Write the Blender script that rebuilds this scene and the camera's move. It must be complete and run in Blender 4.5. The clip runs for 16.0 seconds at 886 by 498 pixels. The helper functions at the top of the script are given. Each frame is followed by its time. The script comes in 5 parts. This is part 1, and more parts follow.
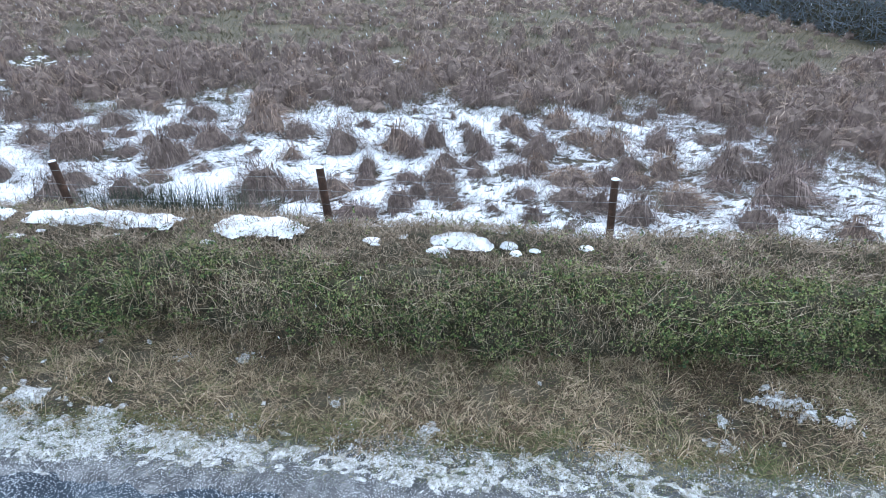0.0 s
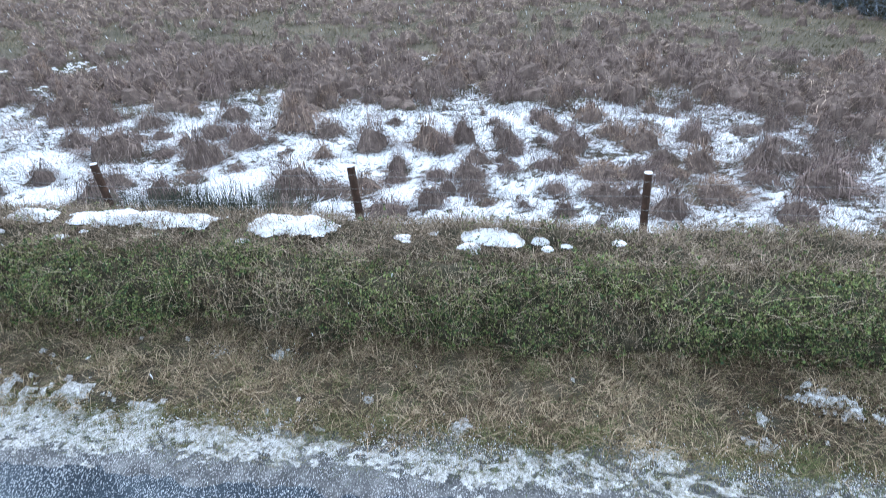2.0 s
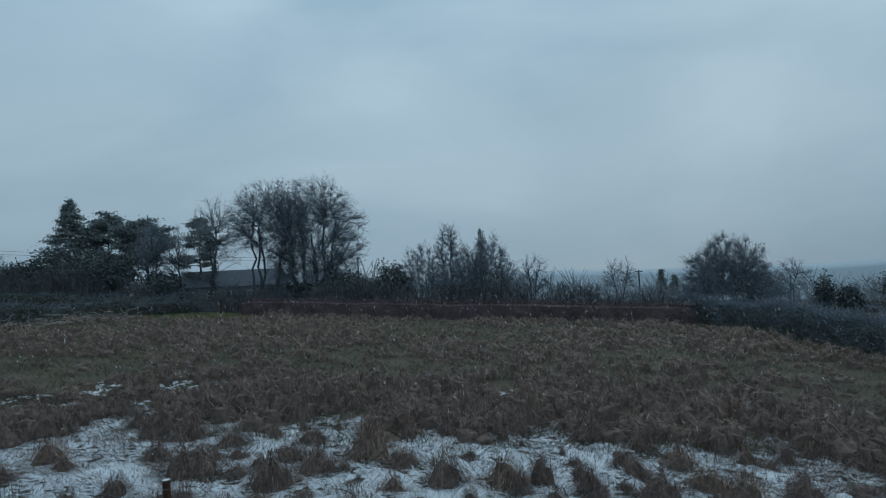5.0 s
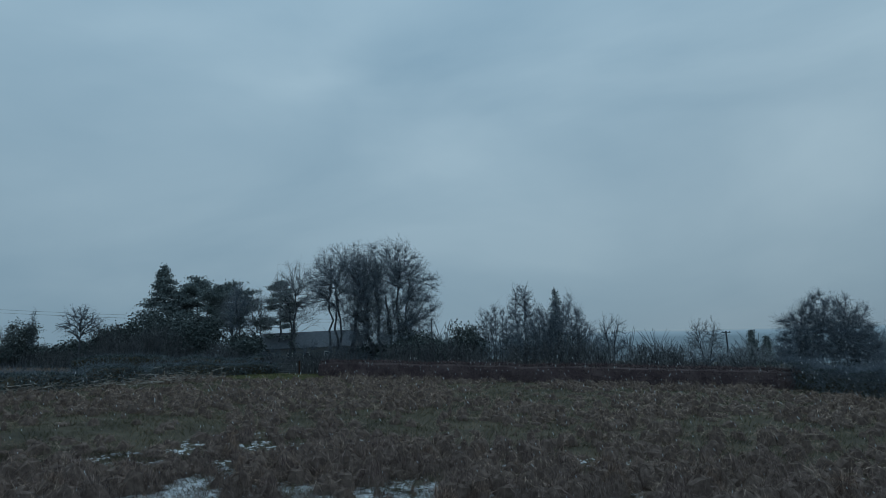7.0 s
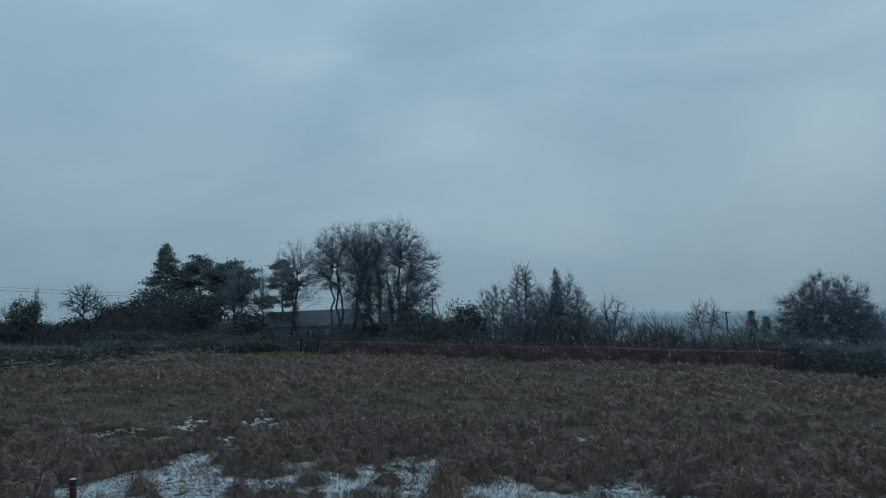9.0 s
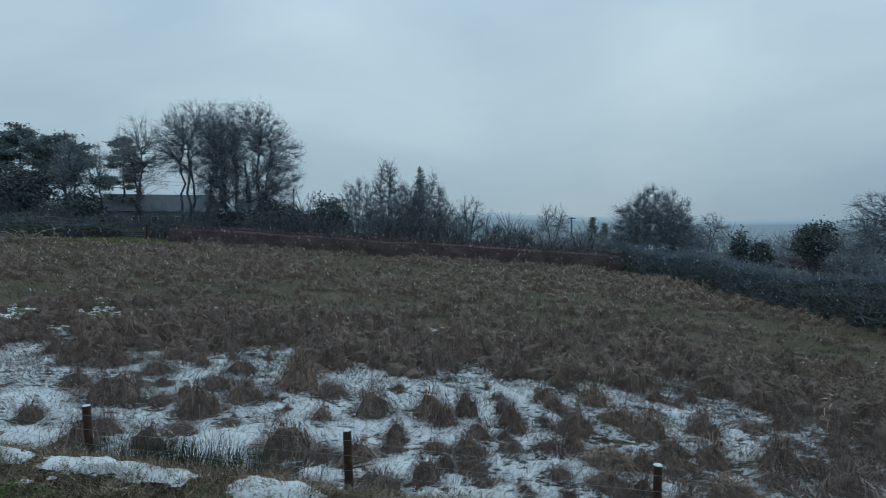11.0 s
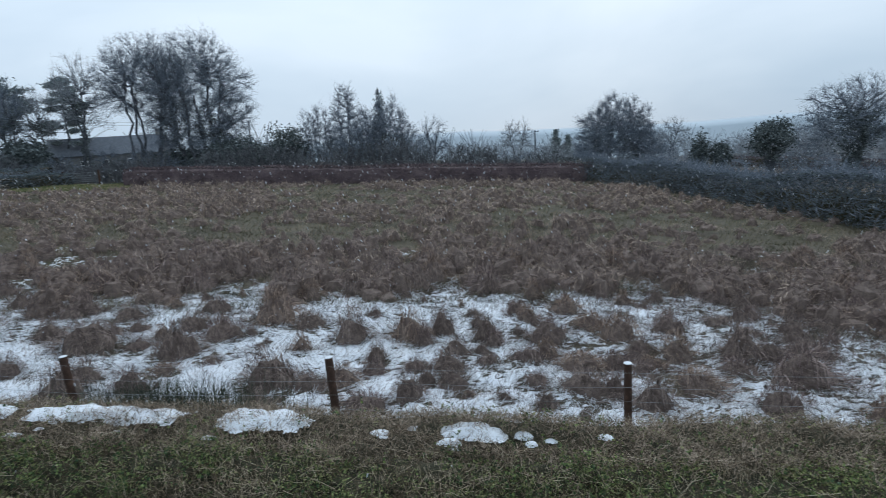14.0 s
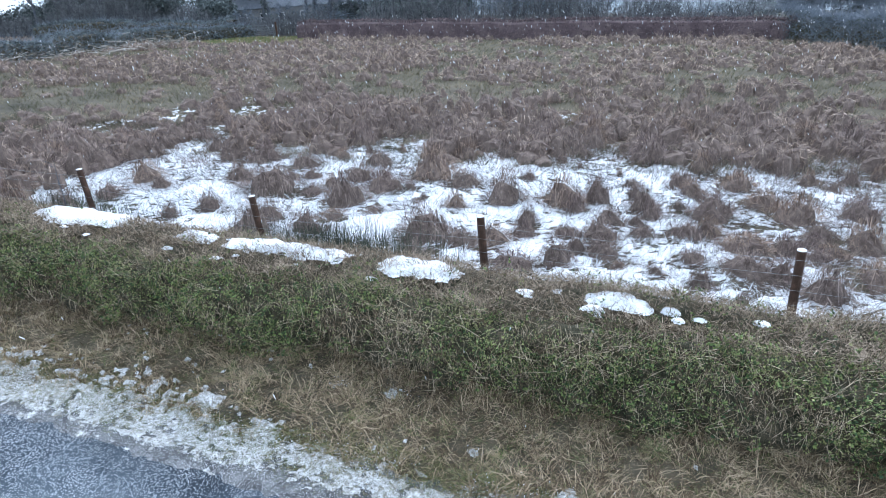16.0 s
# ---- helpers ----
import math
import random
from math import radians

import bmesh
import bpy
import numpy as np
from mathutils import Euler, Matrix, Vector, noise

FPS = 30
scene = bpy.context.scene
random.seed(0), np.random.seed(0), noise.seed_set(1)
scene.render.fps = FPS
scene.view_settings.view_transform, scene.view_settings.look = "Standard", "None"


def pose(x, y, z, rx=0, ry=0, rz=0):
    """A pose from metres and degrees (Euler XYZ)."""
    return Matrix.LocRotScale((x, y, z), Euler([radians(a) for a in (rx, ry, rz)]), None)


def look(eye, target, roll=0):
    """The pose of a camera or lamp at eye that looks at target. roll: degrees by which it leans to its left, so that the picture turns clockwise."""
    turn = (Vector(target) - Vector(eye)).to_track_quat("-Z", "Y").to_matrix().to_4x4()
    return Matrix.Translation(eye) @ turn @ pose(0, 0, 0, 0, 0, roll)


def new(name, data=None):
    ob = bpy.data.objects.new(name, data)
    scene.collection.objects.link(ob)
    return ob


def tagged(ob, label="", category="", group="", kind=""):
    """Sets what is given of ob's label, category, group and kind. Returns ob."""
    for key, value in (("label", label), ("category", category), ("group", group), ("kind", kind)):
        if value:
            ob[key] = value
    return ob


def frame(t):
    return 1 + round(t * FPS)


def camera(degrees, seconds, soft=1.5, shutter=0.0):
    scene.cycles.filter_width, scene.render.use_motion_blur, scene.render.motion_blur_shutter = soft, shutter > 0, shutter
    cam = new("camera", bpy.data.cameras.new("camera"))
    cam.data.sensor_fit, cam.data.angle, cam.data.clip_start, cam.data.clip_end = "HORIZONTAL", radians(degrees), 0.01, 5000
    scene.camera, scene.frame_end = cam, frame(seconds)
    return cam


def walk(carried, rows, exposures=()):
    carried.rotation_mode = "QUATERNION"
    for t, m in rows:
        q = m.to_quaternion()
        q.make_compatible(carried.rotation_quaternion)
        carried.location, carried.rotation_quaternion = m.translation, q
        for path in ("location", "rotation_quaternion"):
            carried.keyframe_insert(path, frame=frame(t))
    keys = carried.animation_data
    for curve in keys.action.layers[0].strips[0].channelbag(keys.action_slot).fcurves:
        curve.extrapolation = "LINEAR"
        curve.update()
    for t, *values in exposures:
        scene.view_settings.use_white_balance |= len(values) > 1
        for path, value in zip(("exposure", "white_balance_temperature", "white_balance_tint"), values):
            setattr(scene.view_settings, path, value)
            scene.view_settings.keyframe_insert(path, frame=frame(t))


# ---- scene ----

# Camera: one upstairs viewpoint across the lane, turning where it is.
EYE = 3.8
TURNS = [  # seconds, yaw, pitch, roll
    (0.0, -3.56, -28.0, -2.38), (0.5, -3.63, -30.81, -2.39), (1.0, -0.82, -35.0, -6.42), (1.5, 0.29, -35.64, -6.36),
    (2.0, -0.19, -28.15, -4.54), (2.5, -0.67, -21.84, -3.79), (3.0, -0.88, -16.51, -3.42), (3.5, 0.0, -11.0, -3.0),
    (4.0, 0.98, -6.06, -3.09), (4.5, 2.72, -0.71, -2.41), (5.0, 5.17, 3.49, -2.5), (5.2, 6.4, 4.7, -2.6),
    (7.3, 13.04, 9.72, -2.5), (7.5, 13.9, 9.23, -2.63), (8.0, 15.18, 9.91, -2.39), (8.2, 15.65, 10.44, -2.25),
    (10.3, 3.6, -0.05, -0.5), (10.5, 3.17, -0.68, -0.12), (11.0, -0.74, -2.56, 0.48), (11.5, -4.4, -3.59, 0.22),
    (12.0, -8.51, -5.87, 0.81), (12.5, -12.58, -7.68, 0.98), (13.0, -16.08, -7.46, 2.66), (13.5, -11.71, -11.05, -1.78),
    (14.0, -3.62, -10.1, -3.58), (14.5, 2.38, -11.61, -4.12), (15.0, 7.6, -17.57, -4.45), (15.5, 10.63, -20.5, -4.57),
    (16.0, 12.43, -22.25, -4.05)]


def turned(yaw, pitch, roll):
    return pose(0, 0, EYE, 0, 0, yaw) @ pose(0, 0, 0, 90 + pitch) @ pose(0, 0, 0, 0, 0, roll)


cam = camera(73.3, 16.0, soft=0.8, shutter=0.25)
walk(cam, [(t, turned(a, b, c)) for t, a, b, c in TURNS],
     [(0.0, 1.28, 6250, 18), (1.5, 1.22, 6300, 18), (2.0, 1.3, 6280, 18), (2.5, 1.3, 6200, 17), (3.0, 0.92, 6400, 18), (3.5, 0.3, 6450, 15), (4.5, -0.56, 6200, 6), (5.0, -0.8, 5960, 3),
      (7.5, -1.08, 5750, 0), (8.2, -1.08, 5750, 0), (10.5, -0.6, 6100, 3), (11.0, -0.5, 6150, 4), (12.0, -0.38, 6300, 8), (13.5, -0.08, 6600, 12), (14.0, 0.13, 6500, 14),
      (14.5, 0.12, 6650, 16), (15.0, 0.78, 6400, 19), (15.5, 1.17, 6250, 18), (16.0, 1.24, 6250, 18)])

# ---- light: snowy overcast dusk ----
world = bpy.data.worlds.new("overcast_sky")
scene.world = world
world.use_nodes = True
nt = world.node_tree
nt.nodes.clear()


def wnode(kind, **values):
    n = nt.nodes.new(kind)
    for k, v in values.items():
        n.inputs[k].default_value = v
    return n


w_out, w_bg = wnode("ShaderNodeOutputWorld"), wnode("ShaderNodeBackground", Strength=1.0)
w_sky = nt.nodes.new("ShaderNodeTexSky")
w_sky.sky_type, w_sky.sun_disc = "NISHITA", False
w_sky.sun_elevation, w_sky.sun_rotation = radians(18), radians(20)
w_dim = wnode("ShaderNodeVectorMath")
w_dim.operation = "SCALE"
w_dim.inputs["Scale"].default_value = 0.05
w_co, w_map = wnode("ShaderNodeTexCoord"), wnode("ShaderNodeMapping", Scale=(1.0, 1.0, 2.6))
w_cloud = wnode("ShaderNodeTexNoise", Scale=1.7, Detail=5.0, Roughness=0.45, Distortion=0.4)
w_ramp = wnode("ShaderNodeValToRGB")
w_ramp.color_ramp.elements[0].position, w_ramp.color_ramp.elements[0].color = 0.33, (0.42, 0.57, 0.70, 1)
w_ramp.color_ramp.elements[1].position, w_ramp.color_ramp.elements[1].color = 0.70, (0.655, 0.795, 0.90, 1)
w_mix = wnode("ShaderNodeMix")
w_mix.data_type = "RGBA"
w_mix.inputs[0].default_value = 0.97
nt.links.new(w_sky.outputs[0], w_dim.inputs[0])
nt.links.new(w_co.outputs["Generated"], w_map.inputs["Vector"])
nt.links.new(w_map.outputs[0], w_cloud.inputs["Vector"])
nt.links.new(w_cloud.outputs[0], w_ramp.inputs[0])
nt.links.new(w_dim.outputs[0], w_mix.inputs[6])
nt.links.new(w_ramp.outputs[0], w_mix.inputs[7])
w_sep, w_rise, w_grade = wnode("ShaderNodeSeparateXYZ"), wnode("ShaderNodeMapRange"), wnode("ShaderNodeVectorMath")
for k, v in ((1, 0.0), (2, 0.55), (3, 0.92), (4, 1.4)):
    w_rise.inputs[k].default_value = v
w_grade.operation = "SCALE"
nt.links.new(w_co.outputs["Generated"], w_sep.inputs[0])
nt.links.new(w_sep.outputs[2], w_rise.inputs[0])
nt.links.new(w_mix.outputs[2], w_grade.inputs[0])
nt.links.new(w_rise.outputs[0], w_grade.inputs["Scale"])
nt.links.new(w_grade.outputs[0], w_bg.inputs[0])
nt.links.new(w_bg.outputs[0], w_out.inputs[0])
sun = new("sun", bpy.data.lights.new("sun", "SUN"))
sun.data.energy, sun.data.angle, sun.data.color = 0.6, radians(40), (1.0, 0.97, 0.93)
sun.matrix_world = look((0, 0, 0), (-0.25, -0.75, -1.0))

# ---- ground shape ----
TILT = 0.0524                       # the land falls to the right
UX, UY = 0.9873, -0.1590            # direction of the lane
NX, NY = 0.1590, 0.9873             # across it, towards the field
RNG = np.random.default_rng(7)


def lattice(ix, iy, seed):
    h = np.sin(ix * 127.1 + iy * 311.7 + seed * 74.7) * 43758.5453
    return h - np.floor(h)


def value_noise(x, y, seed=0):
    ix, iy = np.floor(x), np.floor(y)
    fx, fy = x - ix, y - iy
    fx, fy = fx * fx * (3 - 2 * fx), fy * fy * (3 - 2 * fy)
    a, b = lattice(ix, iy, seed), lattice(ix + 1, iy, seed)
    c, d = lattice(ix, iy + 1, seed), lattice(ix + 1, iy + 1, seed)
    return (a * (1 - fx) + b * fx) * (1 - fy) + (c * (1 - fx) + d * fx) * fy


def fbm(x, y, seed=0, octaves=4):
    out, amp, total = 0, 1.0, 0.0
    for k in range(octaves):
        out = out + amp * value_noise(x * 2 ** k, y * 2 ** k, seed + k * 13)
        total += amp
        amp *= 0.5
    return out / total


def smooth(a, b, v):
    k = np.clip((v - a) / (b - a), 0, 1)
    return k * k * (3 - 2 * k)


def sn(x, y):
    return x * UX + y * UY, x * NX + y * NY


def xy(s, n):
    return s * UX + n * NX, s * UY + n * NY


def height(x, y):
    """Height of the land (arrays or numbers)."""
    x, y = np.asarray(x, float), np.asarray(y, float)
    s, n = sn(x, y)
    z = -TILT * 150 * np.tanh(x / 150)
    verge = smooth(3.05, 4.4, n) * 0.16 - smooth(5.6, 6.6, n) * 0.14
    lumps = (fbm(x * 1.7, y * 1.7, 3) - 0.5) * 0.16 * smooth(3.1, 3.7, n) * (1 - smooth(60, 110, np.hypot(x, y)))
    behind = -0.02 * smooth(3.1, 2.9, n) + (fbm(x * 2.6, y * 2.6, 14, 2) - 0.45) * 0.3 * smooth(3.6, 3.95, n) * smooth(4.95, 4.6, n)
    far = -6.0 * smooth(120, 400, y)
    return z + verge + lumps + behind + far


# ---- mesh makers ----
def solid(verts, faces):
    me = bpy.data.meshes.new("mesh")
    me.from_pydata(np.asarray(verts).tolist(), [], [list(map(int, f)) for f in faces] if isinstance(faces, list) else faces.tolist())
    me.update()
    return me


def joined(*chunks):
    verts, faces, k = [], [], 0
    for v, f in chunks:
        verts.append(np.asarray(v, float))
        faces += [[int(i) + k for i in q] for q in f]
        k += len(v)
    return np.concatenate(verts), faces


def from_bm(bm):
    me = bpy.data.meshes.new("mesh")
    bmesh.ops.recalc_face_normals(bm, faces=bm.faces)
    bm.to_mesh(me)
    bm.free()
    return me


def part(name, shape, material, parent=None, label=""):
    """One mesh object, under a thing or on its own. shape: a mesh, a bmesh, or (verts, faces)."""
    if isinstance(shape, tuple):
        shape = solid(*shape)
    elif isinstance(shape, bmesh.types.BMesh):
        shape = from_bm(shape)
    ob = new(name, shape)
    if material and not shape.materials:
        shape.materials.append(material)
    if parent:
        ob.parent = parent
    if label:
        ob["label"] = label
    return ob


def empty(name, x, y, z, turn=0.0):
    ob = new(name)
    ob.empty_display_size = 0.2
    ob.matrix_world = pose(x, y, z, 0, 0, turn)
    return ob


def rounded(ob):
    for p in ob.data.polygons:
        p.use_smooth = True
    return ob


def box(bm, sx, sy, sz, x=0, y=0, z=0, bevel=0.0):
    """A box with its base at z."""
    made = bmesh.ops.create_cube(bm, size=1, matrix=Matrix.Translation((x, y, z + sz / 2)) @ Matrix.Diagonal((sx, sy, sz, 1)))
    if bevel:
        edges = {e for v in made["verts"] for e in v.link_edges}
        bmesh.ops.bevel(bm, geom=list(edges), offset=bevel, segments=2, affect="EDGES")
    return bm


def blades(base, tall, tip, width, bend=0.5, rng=RNG, plain=False):
    """Grass blades: base (n,3), tall (n), tip offset (n,2), width (n). Two segments each, or one where plain."""
    n = len(base)
    a = rng.uniform(0, math.tau, n)
    side = np.stack([np.cos(a), np.sin(a), np.zeros(n)], 1) * (width / 2)[:, None]
    mid = base + np.stack([tip[:, 0] * 0.32, tip[:, 1] * 0.32, tall * (0.5 + 0.15 * bend)], 1)
    top = base + np.stack([tip[:, 0], tip[:, 1], tall * (1 - 0.25 * (bend - 0.5))], 1)
    if plain:
        return np.stack([base - side, base + side, top], 1).reshape(-1, 3), (np.arange(n)[:, None] * 3 + np.array([[0, 1, 2]])).tolist()
    v = np.stack([base - side, base + side, mid - side * 0.75, mid + side * 0.75, top], 1).reshape(-1, 3)
    k = np.arange(n)[:, None] * 5
    f = (k + np.array([[0, 1, 3, 2]])).tolist() + (k + np.array([[2, 3, 4]])).tolist()
    return v, f


def leaf_quads(at, size, rng=RNG, up=0.0, stretch=1.6):
    """Small folded leaves, at (n,3), size (n)."""
    n = len(at)
    d = rng.normal(size=(n, 3))
    d[:, 2] = d[:, 2] * (1 - abs(up)) + up
    d /= np.linalg.norm(d, axis=1)[:, None]
    e = np.cross(d, rng.normal(size=(n, 3)))
    e /= np.linalg.norm(e, axis=1)[:, None] + 1e-9
    g = np.cross(d, e)
    h = (size / 2)[:, None]
    v = np.stack([at - d * h * stretch, at + e * h + g * h * 0.35, at + d * h * stretch, at - e * h + g * h * 0.35], 1).reshape(-1, 3)
    k = np.arange(n)[:, None] * 4
    return v, (k + np.array([[0, 1, 2]])).tolist() + (k + np.array([[0, 2, 3]])).tolist()


def unit(v):
    return v / (np.linalg.norm(v, axis=1)[:, None] + 1e-9)


def tubes(segs, sides):
    """Tapered limbs from rows p0, p1, r0, r1."""
    segs = np.asarray(segs, float)
    p0, p1, r0, r1 = segs[:, :3], segs[:, 3:6], segs[:, 6], segs[:, 7]
    d = p1 - p0
    d /= np.linalg.norm(d, axis=1)[:, None] + 1e-9
    ref = np.where(np.abs(d[:, 2:]) > 0.9, [[1.0, 0, 0]], [[0, 0, 1.0]])
    a = np.cross(d, ref)
    a /= np.linalg.norm(a, axis=1)[:, None] + 1e-9
    b = np.cross(d, a)
    t = np.arange(sides) * math.tau / sides
    ring = a[:, None] * np.cos(t)[None, :, None] + b[:, None] * np.sin(t)[None, :, None]
    v = np.concatenate([p0[:, None] + ring * r0[:, None, None], p1[:, None] + ring * r1[:, None, None]], 1).reshape(-1, 3)
    k = np.arange(len(segs))[:, None] * 2 * sides
    f = []
    for i in range(sides):
        j = (i + 1) % sides
        f += (k + np.array([[i, j, j + sides, i + sides]])).tolist()
    return v, f


def bow(a, c, b, t):
    """A point on the bent line from a over c to b."""
    t = t[:, None]
    return a * (1 - t) ** 2 + 2 * c * t * (1 - t) + b * t * t


def twine(parent, heading, child, steps, bend=0.45):
    """Bent branches from parent points, leaving along their heading, to child points: sample points and directions at steps + 1 places."""
    far = np.linalg.norm(child - parent, axis=1)[:, None]
    knee = parent * 0.5 + child * 0.5
    knee = knee * (1 - bend) + (parent + heading * far * 0.55) * bend
    f = np.linspace(0, 1, steps + 1)
    at = np.stack([bow(parent, knee, child, np.full(len(parent), k)) for k in f], 1)
    way = np.stack([unit((knee - parent) * (1 - k) + (child - knee) * k) for k in f], 1)
    return at, way


def chain(at, r0, r1):
    """Rows for tubes() along sampled branches that taper from r0 to r1."""
    n = at.shape[1] - 1
    return np.concatenate([np.c_[at[:, i], at[:, i + 1], r0 + (r1 - r0) * i / n + np.zeros(len(at)), r0 + (r1 - r0) * (i + 1) / n + np.zeros(len(at))] for i in range(n)])


# ---- materials ----
def surface(name, colours, rough=0.8, scale=4.0, detail=6.0, bump=0.3, bump_scale=30.0, random_from="", spread=0.35, metal=0.0, spec=0.3, second=0.0):
    """A procedural surface: colours blend by noise at one scale, relief at another, and pieces vary by island or object."""
    m = bpy.data.materials.new(name)
    m.use_nodes = True
    t = m.node_tree
    b = t.nodes["Principled BSDF"]
    b.inputs["Roughness"].default_value, b.inputs["Metallic"].default_value = rough, metal
    b.inputs["Specular IOR Level"].default_value = spec
    co, no, ramp = t.nodes.new("ShaderNodeTexCoord"), t.nodes.new("ShaderNodeTexNoise"), t.nodes.new("ShaderNodeValToRGB")
    no.inputs["Scale"].default_value, no.inputs["Detail"].default_value, no.inputs["Roughness"].default_value = scale, detail, 0.6
    t.links.new(co.outputs["Object"], no.inputs["Vector"])
    value = no.outputs[0]
    if random_from:
        if random_from == "island":
            geo = t.nodes.new("ShaderNodeNewGeometry")
            r = geo.outputs["Random Per Island"]
        else:
            info = t.nodes.new("ShaderNodeObjectInfo")
            r = info.outputs["Random"]
        mad, add = t.nodes.new("ShaderNodeMath"), t.nodes.new("ShaderNodeMath")
        mad.operation, add.operation = "MULTIPLY_ADD", "ADD"
        mad.inputs[1].default_value, mad.inputs[2].default_value = spread, -spread / 2
        t.links.new(r, mad.inputs[0])
        t.links.new(mad.outputs[0], add.inputs[0])
        t.links.new(value, add.inputs[1])
        value = add.outputs[0]
    if second:
        fine, mul, add2 = t.nodes.new("ShaderNodeTexNoise"), t.nodes.new("ShaderNodeMath"), t.nodes.new("ShaderNodeMath")
        fine.inputs["Scale"].default_value, fine.inputs["Detail"].default_value = scale * 14, 3
        mul.operation, add2.operation = "MULTIPLY_ADD", "ADD"
        mul.inputs[1].default_value, mul.inputs[2].default_value = second, -second / 2
        t.links.new(co.outputs["Object"], fine.inputs["Vector"])
        t.links.new(fine.outputs[0], mul.inputs[0])
        t.links.new(mul.outputs[0], add2.inputs[0])
        t.links.new(value, add2.inputs[1])
        value = add2.outputs[0]
    t.links.new(value, ramp.inputs[0])
    e = ramp.color_ramp.elements
    while len(e) < len(colours):
        e.new(0.5)
    for k, c in enumerate(colours):
        e[k].position = 0.28 + 0.44 * k / max(1, len(colours) - 1)
        e[k].color = (*c, 1)
    t.links.new(ramp.outputs[0], b.inputs["Base Color"])
    if bump:
        fine, bp = t.nodes.new("ShaderNodeTexNoise"), t.nodes.new("ShaderNodeBump")
        fine.inputs["Scale"].default_value, fine.inputs["Detail"].default_value = bump_scale, 5
        bp.inputs["Strength"].default_value, bp.inputs["Distance"].default_value = bump, 0.02
        t.links.new(co.outputs["Object"], fine.inputs["Vector"])
        t.links.new(fine.outputs[0], bp.inputs["Height"])
        t.links.new(bp.outputs[0], b.inputs["Normal"])
    return m


M_SOIL = surface("field_soil", [(0.042, 0.036, 0.025), (0.075, 0.064, 0.042), (0.12, 0.098, 0.068)], 0.9, 0.35, 8, 0.6, 14, second=0.5)
M_ROAD = surface("wet_asphalt", [(0.010, 0.018, 0.028), (0.026, 0.040, 0.055), (0.075, 0.098, 0.118)], 0.75, 0.6, 7, 0.5, 160, spec=0.16, second=0.25)
M_OLD_SLUSH = surface("melting_slush", [(0.3, 0.31, 0.32), (0.5, 0.505, 0.505), (0.68, 0.68, 0.67)], 0.4, 14, 6, 0, 90, random_from="island", spread=0.7)
M_GRIT = surface("muddy_grit", [(0.035, 0.038, 0.042), (0.085, 0.088, 0.092), (0.18, 0.185, 0.19)], 0.7, 6, 8, 0.8, 90, second=0.9)
M_CHIP = surface("frosted_chipping", [(0.4, 0.44, 0.5), (0.82, 0.85, 0.88)], 0.6, 3, random_from="island", spread=0.9)
M_SNOW = surface("snow", [(0.60, 0.635, 0.68), (0.76, 0.785, 0.81)], 0.55, 3, 6, 0.5, 40, second=0.3)
M_SLUSH = surface("slush", [(0.13, 0.125, 0.10), (0.38, 0.38, 0.37), (0.68, 0.70, 0.72)], 0.5, 24, 6, 0.8, 60, second=1.1)
M_RUSH = surface("withered_rush", [(0.125, 0.092, 0.072), (0.28, 0.21, 0.162), (0.55, 0.43, 0.34)], 0.85, 0.45, random_from="island", spread=0.9, bump=0)
M_TUSSOCK = surface("dark_withered_rush", [(0.075, 0.05, 0.046), (0.15, 0.108, 0.10), (0.31, 0.235, 0.21)], 0.85, 0.8, random_from="island", spread=0.9, bump=0)
M_TAWNY = surface("tawny_withered_rush", [(0.095, 0.062, 0.048), (0.205, 0.14, 0.11), (0.40, 0.295, 0.232)], 0.85, 0.8, random_from="island", spread=0.9, bump=0)
M_GREYRUSH = surface("greyed_withered_rush", [(0.075, 0.056, 0.05), (0.155, 0.114, 0.10), (0.31, 0.24, 0.21)], 0.85, 0.8, random_from="island", spread=0.9, bump=0)
M_TUFT_CORE = surface("matted_rush", [(0.075, 0.054, 0.046), (0.14, 0.104, 0.088), (0.23, 0.175, 0.148)], 0.9, 5, 6, 0.9, 40, second=0.6)
M_REED = surface("green_rush", [(0.028, 0.036, 0.028), (0.05, 0.064, 0.045), (0.10, 0.11, 0.075)], 0.7, 1.2, random_from="island", spread=0.7, bump=0)
M_GRASS = surface("winter_grass", [(0.08, 0.115, 0.04), (0.15, 0.165, 0.065), (0.29, 0.235, 0.13)], 0.8, 0.7, random_from="island", spread=0.6, bump=0)
M_FIELDGRASS = surface("pasture_grass", [(0.06, 0.068, 0.034), (0.115, 0.108, 0.062), (0.24, 0.195, 0.13)], 0.8, 0.35, random_from="island", spread=0.5, bump=0)
M_DARKGRASS = surface("sodden_grass", [(0.035, 0.036, 0.026), (0.065, 0.06, 0.042), (0.13, 0.105, 0.075)], 0.8, 0.7, random_from="island", spread=0.7, bump=0)
M_STRAW = surface("dead_grass", [(0.085, 0.056, 0.034), (0.22, 0.158, 0.10), (0.46, 0.36, 0.245)], 0.8, 0.9, random_from="island", spread=0.9, bump=0)
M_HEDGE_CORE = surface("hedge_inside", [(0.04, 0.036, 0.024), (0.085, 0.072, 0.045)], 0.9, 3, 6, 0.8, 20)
M_LEAF = surface("hawthorn_leaf", [(0.04, 0.065, 0.022), (0.11, 0.14, 0.048), (0.26, 0.27, 0.11)], 0.55, 0.8, random_from="island", spread=0.9, bump=0)
M_BRAMBLE = surface("bramble_leaf", [(0.03, 0.06, 0.022), (0.075, 0.125, 0.038), (0.18, 0.23, 0.075)], 0.5, 0.9, random_from="island", spread=0.9, bump=0)
